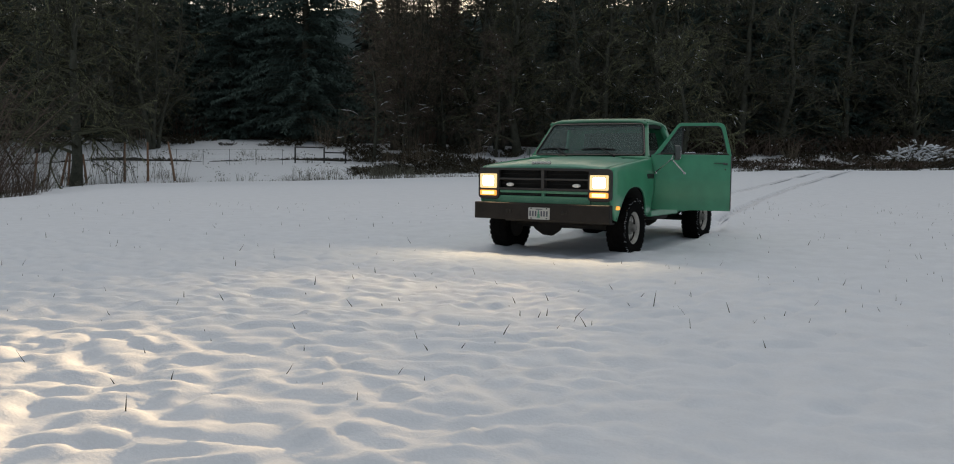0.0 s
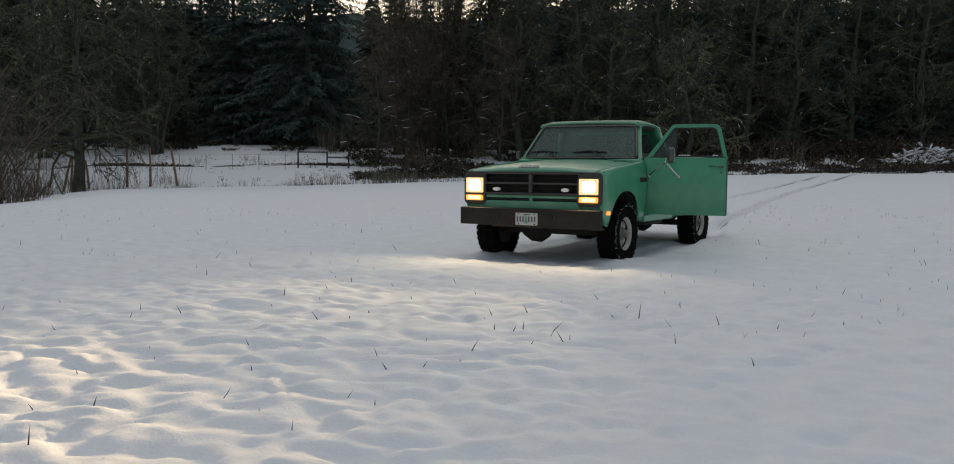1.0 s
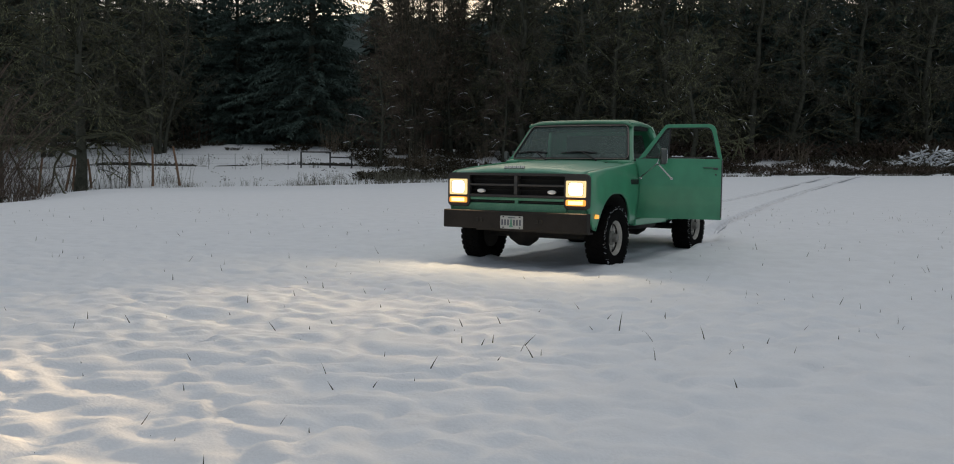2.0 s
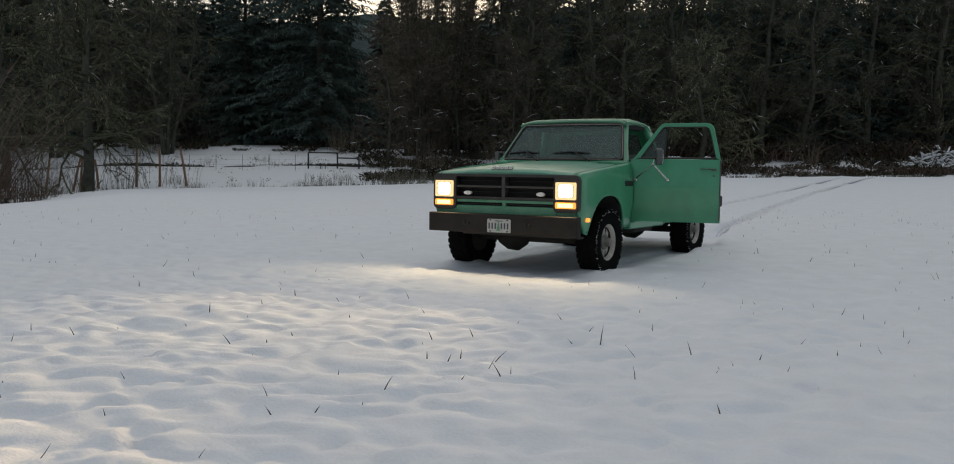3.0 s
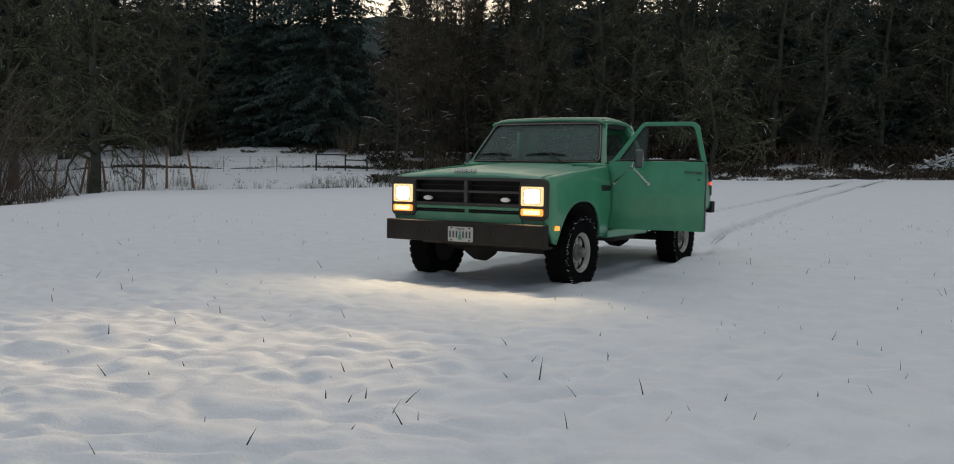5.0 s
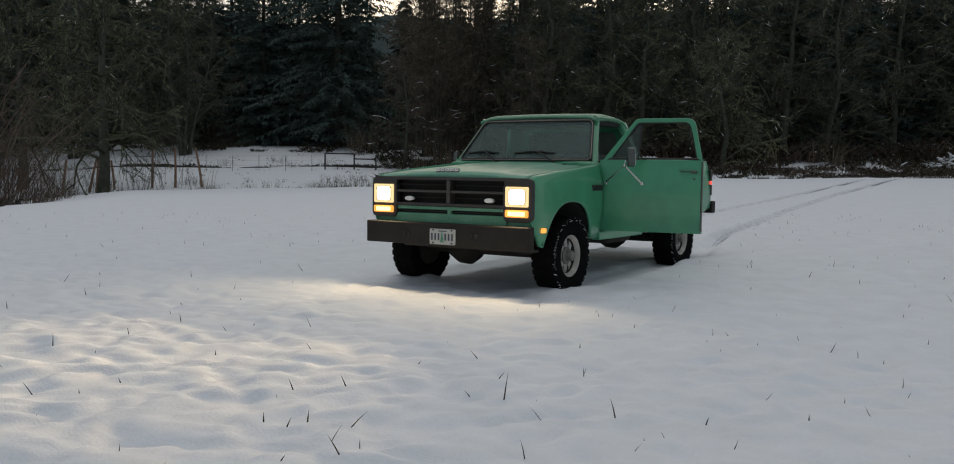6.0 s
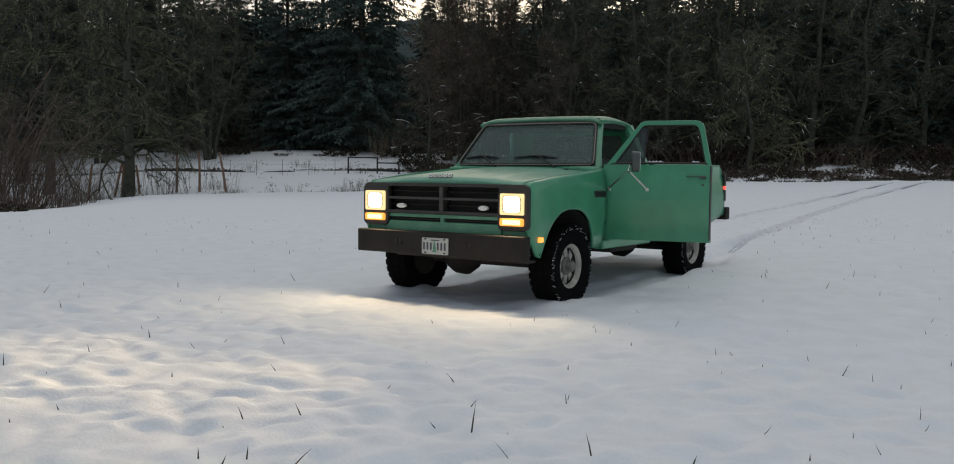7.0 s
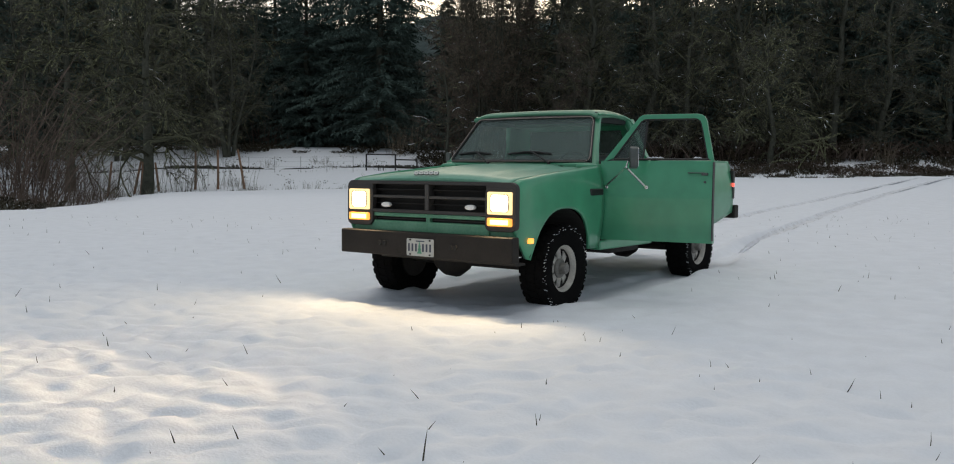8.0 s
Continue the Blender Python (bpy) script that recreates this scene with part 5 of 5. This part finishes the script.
FIRS = [fir(1, 34, 5.2, 0.8), fir(2, 30, 4.6, 1.2), fir(3, 38, 5.6, 0.6)]
BROAD = [fir(4, 31, 8.6, 0.5, 1.15, 0.19), fir(5, 29, 8.0, 0.4, 1.1, 0.19)]
GNARLED = [gnarled_tree(61, 15, 30, 5.2, 12, 15, snow=0.085), gnarled_tree(62, 17, 32, 4.8, 7, 16, arch=0.02, rise=0.8, snow=0.10), gnarled_tree(63, 14, 30, 5.6, 22, 12, arch=0.16, snow=0.085), gnarled_tree(64, 16, 32, 5.0, 5, 16, arch=0.05, rise=0.6, snow=0.085)]
MOSSY = [bare_tree(21, 20, 5.0, 66, 0.45, 12, 9, TWIG, 0.45, low=0.9, stems=2, snow=0.06), bare_tree(22, 23, 4.6, 75, 0.35, 10, 9, TWIG, 0.65, low=1.0, stems=3, snow=0.10), bare_tree(23, 19, 5.6, 62, 0.55, 16, 8, TWIG, 0.45, low=0.8, stems=2, snow=0.10), bare_tree(26, 21, 4.4, 60, 0.15, 4, 10, DARK_TWIG, 0.9, stems=3, fork=0.2, snow=0.08)]
VEIL = [gnarled_tree(65, 19, 40, 6.4, 9, 13, arch=0.20, low=2.6, thick=0.019, rise=0.35)]
GREY = [bare_tree(31, 22, 3.6, 64, -0.25, 0, 12, PALE_TWIG, 1.4, low=2.0, thick=0.008, stems=3, fork=0.14), bare_tree(32, 15, 4.2, 42, 0.35, 2, 14, BROWN_TWIG, 0.55, snow=0.5, thick=0.010)]
for o in FIRS + BROAD:
    tagged(o, "tall dark green fir with drooping boughs", "fir tree", "firs at the field edge")
tagged(VEIL[0], "broad leafless tree with a veil of drooping twigs", "bare tree", "mossy trees at the field edge")
for o in MOSSY + GNARLED:
    tagged(o, "leafless tree hung with olive moss in snow", "bare tree", "mossy trees at the field edge")
tagged(GREY[0], "slender leafless tree with pale upright twigs", "bare tree", "slender bare trees")
tagged(GREY[1], "leafless tree with snow on its branches", "bare tree", "slender bare trees")
used = set()


def put(kind, i, b, d, size=1.0):
    ob = kind[i % len(kind)]
    key = ob.name
    first = key not in used
    used.add(key)
    return stand(ob, b, d, rnd.uniform(0, 360), size, first)


# the near mossy tree by the poles
put(VEIL, 0, -0.413, 62, 1.0)
put(VEIL, 0, -0.50, 68, 0.95)
put(VEIL, 0, -0.345, 84, 1.0)
for b, d, s in ((-0.66, 66, 1.1), (-0.60, 78, 1.0), (-0.53, 72, 1.05), (-0.49, 84, 1.15), (-0.445, 78, 1.1), (-0.36, 82, 1.1), (-0.325, 79, 0.95), (-0.72, 74, 1.2), (-0.57, 90, 1.2), (-0.40, 92, 1.2)):
    put(MOSSY, rnd.randint(0, 3), b, d, s)
# dark firs
for b, d, s in ((-0.163, 87, 1.0), (-0.205, 92, 0.84), (-0.242, 89, 0.72), (-0.276, 93, 0.80), (-0.312, 90, 0.72), (-0.345, 94, 0.74), (-0.185, 104, 0.62), (-0.225, 102, 0.60), (-0.26, 104, 0.60), (-0.30, 104, 0.60), (-0.04, 98, 0.44), (-0.01, 97, 0.56), (0.325, 88, 0.8), (0.375, 86, 0.74), (0.43, 88, 0.85), (0.49, 86, 0.75), (0.55, 88, 0.9)):
    put(BROAD, rnd.randint(0, 1), b, d, s)
for b, d, s in ((-0.565, 80, 1.1), (-0.52, 79, 1.0), (-0.475, 84, 1.0), (-0.61, 76, 1.1), (-0.44, 112, 1.1), (-0.50, 108, 1.15), (-0.54, 100, 1.0), (-0.60, 108, 1.2), (0.33, 112, 1.3), (0.40, 110, 1.25), (0.46, 112, 1.3), (0.52, 114, 1.3), (0.58, 110, 1.3), (0.64, 112, 1.3),
                (-0.005, 100, 0.62), (0.03, 96, 0.7), (0.075, 104, 1.1), (0.11, 98, 1.0), (0.15, 102, 1.1), (0.19, 96, 0.95), (0.24, 104, 1.1), (0.29, 96, 1.0), (0.335, 102, 1.05),
                (0.37, 94, 0.95), (0.475, 94, 1.0), (0.52, 98, 1.1), (0.57, 92, 1.0), (0.61, 100, 1.1), (0.155, 88, 0.8), (0.265, 86, 0.8), (0.31, 88, 0.85), (0.36, 86, 0.8), (0.455, 86, 0.85), (0.50, 90, 0.9), (0.555, 84, 0.8), (0.06, 92, 0.85), (-0.47, 104, 1.0), (-0.55, 106, 1.1), (-0.64, 104, 1.1), (-0.70, 98, 1.0)):
    put(FIRS, rnd.randint(0, 2), b, d, s)
for b, d, turn, s in ((-0.425, 118, 40, 1.3), (-0.465, 120, 160, 1.35), (-0.39, 122, 280, 1.2), (-0.51, 119, 90, 1.3), (0.22, 119, 20, 1.3), (0.27, 120, 130, 1.35), (0.31, 121, 210, 1.35), (0.44, 120, 300, 1.4)):
    stand(FIRS[2], b, d, turn, s)
# slender bare trees in the middle
put(GREY, 0, -0.062, 82, 1.0)
for b, d, s in ((-0.070, 80, 0.9), (-0.060, 84, 0.95), (-0.052, 79, 0.85), (-0.050, 80, 0.95), (-0.02, 82, 0.9)):
    put(GREY, 0, b, d, s)
put(GREY, 0, -0.035, 90, 0.9)
put(GREY, 1, -0.092, 74, 0.8)
put(GREY, 1, -0.06, 77, 0.7)
put(GREY, 1, 0.04, 76, 0.7)
put(GREY, 1, -0.015, 80, 0.85)
# mossy trees behind the truck and to its side
for b, d, s in ((0.0, 84, 1.1), (0.045, 82, 1.1), (0.085, 86, 1.1), (0.15, 84, 1.1), (0.30, 86, 1.15), (0.385, 88, 1.1), (0.485, 84, 1.15), (0.60, 84, 1.15)):
    put(MOSSY, rnd.randint(0, 3), b, d, s)
for b, d, s, k in ((0.02, 80, 1.0, 3), (0.065, 78, 1.05, 1), (0.115, 79, 1.1, 3), (0.16, 77, 1.0, 0), (0.205, 78, 1.15, 1), (0.245, 72, 0.8, 2), (0.235, 80, 1.2, 0), (0.305, 79, 1.1, 3), (0.35, 79, 0.95, 3), (0.42, 82, 1.1, 3), (0.50, 80, 1.1, 3), (0.58, 80, 1.1, 1)):
    put(GNARLED, k, b, d, s)


def far_woods():
    """A deep belt of firs behind the rest, too many to tell apart."""
    g = Geo()
    r2 = random.Random(5)
    for i in range(600):
        b = r2.uniform(-0.85, 0.85) if i < 480 else r2.uniform(-0.16, 0.02)
        d = r2.uniform(112, 175)
        p = site(b, d)
        low = abs(b + 0.114) < 0.016
        h = FAR * (r2.uniform(10, 13) if low else r2.uniform(15, 25) * (1.25 if b > 0.2 else 1.2 if b > 0.035 else 0.95 if b > -0.02 else 0.86 if -0.34 < b < -0.16 else 1.15 if b < -0.34 else 1.0))
        R = h * r2.uniform(0.13, 0.18)
        z = 0.3
        while z < h:
            f = 1 - z / h
            for k in range(6):
                a = r2.uniform(0, 2 * math.pi)
                L = R * (f ** 0.8) * r2.uniform(0.6, 1.15) + 0.2
                dd = Vector((math.cos(a), math.sin(a), 0)) * L
                g.leaf(p + Vector((0, 0, z)), dd, Vector((-dd.y, dd.x, 0)).normalized() * L * 0.32 + Vector((0, 0, r2.uniform(-.2, .2))), 0.35 * L)
            z += (0.55 + 0.5 * (1 - f)) * K
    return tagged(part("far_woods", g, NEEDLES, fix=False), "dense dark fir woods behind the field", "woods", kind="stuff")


far_woods()

# brush along the far edge of the field and under the trees
THICKET = shrub("thicket", 41, 95, 2.0, 1.7, BROWN_TWIG, 0.0, 0.0)
BRIER = shrub("brier", 42, 85, 0.75, 1.6, DARK_TWIG, 0.25, 0.05, wide=0.018, arch=1.7)
RODS = shrub("rod_clump", 43, 26, 3.4, 0.8, PALE_TWIG, 0, 0, wide=0.010)
WEEDS = shrub("weed_clump", 44, 26, 0.9, 0.9, TWIG, 0.0, 0, wide=0.008)
SAPLING = shrub("sapling", 46, 12, 2.6, 0.9, DARK_TWIG, 0.0, 0, wide=0.010)
tagged(SAPLING, "thin dark leafless sapling clump in snow", "sapling", "saplings")
BIGBUSH = shrub("big_shrub", 45, 48, 6.0, 1.8, BROWN_TWIG, 0.0, 0.0, wide=0.021, arch=1.0)
tagged(THICKET, "dark leafless thicket at the field edge", "thicket", "thickets")
tagged(BRIER, "low bramble with snow lying on it", "bramble", "brambles")
tagged(RODS, "clump of bare upright rods", "shrub", "rod clumps")
tagged(WEEDS, "dry weeds poking through the snow", "weeds", "weed clumps")
tagged(BIGBUSH, "large leafless shrub with many thin stems", "shrub", "large shrubs")
stand(BIGBUSH, -0.535, 46, 20, 0.85, True)
for b, d, s in ((-0.60, 44, 1.35), (-0.66, 46, 1.3), (-0.49, 45, 0.42), (-0.515, 48, 0.75), (-0.555, 43, 1.05), (-0.475, 49, 0.45), (-0.455, 52, 0.36)):
    stand(BIGBUSH, b, d, rnd.uniform(0, 360), s)
first = {"t": True, "b": True, "r": True, "w": True}
for i in range(30):
    b = rnd.uniform(-0.72, 0.66)
    d = rnd.uniform(86, 96)
    if -0.5 < b < -0.1 and i % 3:
        continue
    stand(THICKET, b, d, rnd.uniform(0, 360), rnd.uniform(0.8, 1.5), first["t"])
    first["t"] = False
for i in range(190):
    b = rnd.uniform(0.15, 0.70) if i < 120 else rnd.uniform(-0.11, 0.06)
    low = 0.1 < b and i % 2
    d = rnd.uniform(63, 67) if low else rnd.uniform(66, 82)
    stand(BRIER, b, d, rnd.uniform(0, 360), rnd.uniform(0.15, 0.4) if low else rnd.uniform(0.3, 0.95), first["b"])
    first["b"] = False
for i in range(18):
    stand(THICKET, rnd.uniform(0.15, 0.70), rnd.uniform(82, 92), rnd.uniform(0, 360), rnd.uniform(1.0, 1.8))
HEDGE = shrub("hedge_clump", 47, 125, 1.0, 2.2, BROWN_TWIG, 0.10, 0.012, wide=0.019, arch=1.8)
tagged(HEDGE, "low tangled reddish-brown hedge in snow", "hedge", "hedge clumps")
for i in range(74):
    b = 0.14 + 0.56 * (i % 46 + rnd.uniform(0, 1)) / 46
    if i >= 46:
        b = rnd.choice((rnd.uniform(0.13, 0.35), rnd.uniform(0.42, 0.50), rnd.uniform(0.56, 0.70)))
    stand(HEDGE, b, rnd.uniform(66, 73) if i < 46 else rnd.uniform(78, 84), rnd.uniform(0, 360), rnd.uniform(0.25, 0.95) if i < 46 else rnd.uniform(1.3, 2.0), i == 0)
for b, d, s in ((-0.66, 39, 0.8), (-0.62, 38, 0.6), (-0.575, 39, 0.6), (-0.53, 40, 0.5)):
    stand(THICKET, b, d, rnd.uniform(0, 360), s)
for b, d, s in ((-0.605, 43, 0.7), (-0.55, 44, 0.6), (-0.47, 47, 0.4)):
    stand(THICKET, b, d, rnd.uniform(0, 360), s)
for b, d, s in ((-0.145, 80, 1.0), (-0.13, 82, 0.9), (-0.075, 70, 0.75), (-0.055, 71, 0.9), (-0.04, 70, 0.8), (-0.335, 80, 1.3), (0.02, 72, 0.8), (0.36, 74, 0.8)):
    stand(RODS, b, d, rnd.uniform(0, 360), s, first["r"])
    first["r"] = False
for i in range(38):
    stand(BRIER, rnd.uniform(-0.55, -0.10), rnd.uniform(81, 90), rnd.uniform(0, 360), rnd.uniform(0.3, 0.9))
for b, d, s in ((-0.150, 61.5, 0.55), (-0.136, 61, 0.5), (-0.122, 62, 0.45), (-0.092, 61.5, 0.8), (-0.080, 62, 0.9), (-0.070, 61.5, 0.7)):
    stand(WEEDS, b, d, rnd.uniform(0, 360), s * 2.2, first["w"])
    first["w"] = False
for b, d, s in ((-0.545, 41.5, 0.6), (-0.575, 41, 0.7), (-0.61, 40.5, 0.8), (-0.645, 40, 0.8), (-0.515, 42.5, 0.5), (-0.492, 44, 0.4)):
    stand(WEEDS, b, d, rnd.uniform(0, 360), s)
for b, d, turn, s in ((-0.52, 43.5, 30, 0.55), (-0.548, 42.5, 140, 0.7), (-0.578, 42, 250, 0.6), (-0.612, 41.5, 80, 0.55), (-0.60, 34, 10, 0.8), (-0.565, 34.5, 200, 0.6), (-0.635, 33.5, 120, 0.8), (-0.535, 36, 300, 0.45)):
    stand(BRIER, b, d, turn, s)
for i in range(12):
    stand(SAPLING, rnd.uniform(-0.52, -0.30), rnd.uniform(61, 66), rnd.uniform(0, 360), rnd.uniform(0.7, 1.2), i == 0)
for i in range(64):
    b = rnd.uniform(-0.5, 0.0)
    d = rnd.choice((60.5, 61.5, 62.5, 75, 66)) + rnd.uniform(-1, 1)
    stand(WEEDS, b, d, rnd.uniform(0, 360), rnd.uniform(0.5, 1.1), first["w"])
    first["w"] = False


def pole(b, d, h, lean, r=0.09):
    p = site(b, d)
    h, r = h * FAR, r * FAR
    g = Geo()
    top = RIGHT * lean * h + Vector((0, 0, h))
    g.tube([Vector((0, 0, -0.3)), top * 0.5 + RIGHT * 0.02, top], [r, r * 0.9, r * 0.75], 7)
    ob = part("fence_pole", g, POLE, smooth=True)
    ob.location = p
    return tagged(ob, "weathered leaning wooden pole in snow", "pole", "poles by the fence")


for b, h, lean in ((-0.36, 2.7, 0.02), (-0.335, 2.7, 0.0), (-0.306, 2.7, -0.17), (-0.428, 2.4, 0.25), (-0.42, 2.3, 0.08), (-0.457, 2.4, 0.14), (-0.40, 2.0, -0.12)):
    pole(b, 64.5, h, lean)


def wire_fence():
    bs = np.linspace(-0.50, -0.19, 12)
    f = new("wire_fence")
    for b in bs:
        p = site(b, 72)
        part("post", rail_geo([tuple(p + Vector((0, 0, -0.2))), tuple(p + Vector((0, 0, 1.6 * K)))], 0.022 * K, 5), FENCE_METAL, f)
    for h in (0.6, 1.1, 1.55):
        part("wire", rail_geo([tuple(site(b, 72) + Vector((0, 0, h * K))) for b in bs], 0.006 * K, 3), FENCE_METAL, f)
    return tagged(f, "thin wire fence on dark posts in snow", "fence")


wire_fence()


def gate():
    f = new("field_gate")
    p0, p1, p2 = site(-0.176, 74), site(-0.145, 74), site(-0.122, 74)
    def post(p, lo, hi, r=0.08 * K):
        part("gate_post", rail_geo([(p.x, p.y, lo), (p.x, p.y, hi)], r), FENCE_METAL, f)
    post(p0, p0.z - 0.2, raised(2.78))
    post(p1, p1.z - 0.2, raised(2.78))
    post(p2, p2.z - 0.2, raised(2.24))
    part("gate_rail", rail_geo([(p0.x, p0.y, raised(2.76)), (p1.x, p1.y, raised(2.76))], 0.07 * K), FENCE_METAL, f)
    part("gate_rail", rail_geo([(p1.x, p1.y, raised(2.24)), (p2.x, p2.y, raised(2.21))], 0.07 * K), FENCE_METAL, f)
    for b in (-0.163, -0.158):
        q = site(b, 74)
        part("gate_stake", rail_geo([(q.x, q.y, q.z - 0.2), (q.x, q.y, q.z + 0.75)], 0.05), FENCE_METAL, f)
    return tagged(f, "dark metal gate frame standing in snow", "gate")


gate()


def brush_pile():
    """A long heap of cut branches under snow."""
    r2 = random.Random(9)
    f = new("brush_pile")
    g, s, c = Geo(), Geo(), Geo()
    base = site(0.505, 72)
    for i in range(260):
        u, v = r2.gauss(0, 2.3), r2.gauss(0, 1.0)
        h = max(0.1, 1.5 * math.exp(-(u / 3.2) ** 2 - (v / 1.6) ** 2))
        p = RIGHT * u + AHEAD * v + Vector((0, 0, r2.uniform(0, h)))
        q = p + Vector((r2.uniform(-1, 1), r2.uniform(-1, 1), r2.uniform(-0.3, 0.5))).normalized() * r2.uniform(0.6, 1.6)
        g.tube([p, p.lerp(q, 0.5) + Vector((0, 0, r2.uniform(-.1, .1))), q], [0.035, 0.025, 0.008], 4)
        if r2.random() < 0.75:
            o = Vector((0, 0, 0.05))
            s.tube([p.lerp(q, 0.2) + o, p.lerp(q, 0.4) + o * 1.6, p.lerp(q, 0.7) + o * 1.5, p.lerp(q, 0.85) + o], [0.012, 0.075, 0.065, 0.012], 5)
    part("brushwood", g, TWIG, f, fix=False, kind="stuff")
    part("clinging_snow", s, SNOW, f, fix=False, smooth="all", kind="stuff")
    f.location = base
    f.scale = (FAR, FAR, FAR)
    return tagged(f, "heap of cut branches covered in snow", "brush pile")


brush_pile()


def bank_grass():
    """Dry tufts along the ditch lines at the edge of the field."""
    g = Geo()
    r2 = random.Random(15)
    for i in range(15000):
        b = r2.uniform(-0.56, 0.68)
        row = i % 3
        d = (61.5 + r2.gauss(0, 0.9), 74.8 + 0.25 * math.sin(b * 30) + r2.gauss(0, 0.12), r2.uniform(66, 86))[row]
        if row == 1 and b > -0.08:
            continue
        if noise.noise(Vector((b * 40, d * 0.3, 2))) < (0.0, -0.35, 0.12)[row]:
            continue
        p = site(b, d)
        h = (r2.uniform(0.05, 0.26), r2.uniform(0.04, 0.22), r2.uniform(0.03, 0.20))[row]
        g.ribbon(p, p + Vector((r2.uniform(-.15, .15), r2.uniform(-.15, .15), h)) * K, (0.045 * K, 0.12 * K, 0.07 * K)[row], r2)
    return tagged(part("bank_grass", g, DARK_TWIG, fix=False), "dry brown grass along a snowy bank", "grass", kind="stuff")


bank_grass()


def ditch_bank():
    """The low dark bank of cut soil along the ditch beyond the poles."""
    g = Geo()
    rows = [[], [], []]
    for i in range(241):
        b = -0.44 + 0.36 * i / 240
        p = site(b, 74.8 + 0.25 * math.sin(b * 30)) - AHEAD * 0.3 * K
        n = max(0.0, 0.10 + 0.22 * noise.noise(Vector((b * 30, 0, 5))) + 0.16 * noise.noise(Vector((b * 120, 2, 5))))
        for row, up, back in zip(rows, (-0.25, n * 0.6, n * 0.75), (0, 0.05, 0.35)):
            row.append(tuple(p + (AHEAD * back + Vector((0, 0, up))) * K))
    g.grid(rows)
    return tagged(part("ditch_bank", g, SOIL, smooth="all", solid=0.1), "dark wet soil bank along a snowy ditch", "ditch bank", kind="structure")


ditch_bank()


# ---- grass ----
def grass():
    g = Geo()
    r2 = random.Random(4)

    def blade(x, y, h, lean, az, w):
        z = float(land(x, y)) + 0.6 * float(lumps(np.array(x), np.array(y))) - 0.02
        p = Vector((x, y, z))
        top = Vector((lean * math.cos(az), lean * math.sin(az), 1)) * h
        side = RIGHT * w
        k = len(g.v)
        g.v.extend(tuple(v) for v in (p - side, p + side, p + top * 0.55 + side * 0.7, p + top * 0.55 - side * 0.7, p + top + Vector((lean * 0.1 * h, 0, 0))))
        g.f += [(k, k + 1, k + 2, k + 3), (k + 3, k + 2, k + 4)]

    for b, d, h, lean in ((0.103, 5.75, 0.17, 0.12), (-0.042, 5.95, 0.09, -0.4), (-0.020, 4.80, 0.10, -0.55), (-0.025, 5.25, 0.09, 0.9), (-0.168, 4.38, 0.10, 0.5), (-0.064, 5.3, 0.08, 0.1),
                          (-0.081, 5.2, 0.07, 0.4), (0.09, 6.15, 0.07, 0.7), (0.073, 5.85, 0.05, -0.8), (-0.326, 5.8, 0.08, -0.7), (-0.309, 3.95, 0.06, -0.6), (-0.261, 3.93, 0.06, 0.6),
                          (0.235, 3.95, 0.08, -0.3), (-0.505, 5.85, 0.09, -0.5), (-0.072, 4.7, 0.05, 0.6), (0.288, 5.4, 0.06, 0.3), (0.38, 5.35, 0.06, 0.0), (-0.103, 5.3, 0.07, 0.0), (0.01, 6.6, 0.05, 0.6)):
        p = STATION + AHEAD * d + RIGHT * (b * d)
        a = math.atan2(RIGHT.y, RIGHT.x)
        blade(p.x, p.y, h, lean, a, 0.0045)
    for i in range(1500):
        b, d = r2.uniform(-0.75, 0.85), 2.5 + 26 * r2.random() ** 0.8
        if b < 0.05 and r2.random() < 0.55:
            continue
        p = STATION + AHEAD * (d - 1.5) + RIGHT * (b * d)
        if abs(p.x) < 1.2 and -0.3 < p.y < 5.2:
            continue
        if math.hypot(p.x - 5.2, p.y + 6.3) < 2.6 or (abs(p.x - 5.2) < 1.1 and p.y < -6):
            continue
        blade(p.x, p.y, r2.uniform(0.02, 0.10) * r2.uniform(0.5, 1.3), r2.uniform(-0.9, 0.9), r2.uniform(0, 6.28), r2.uniform(0.002, 0.0045))
    return tagged(part("grass", g, GRASS, fix=False), "sparse dark grass blades poking through snow", "grass", kind="stuff")


grass()
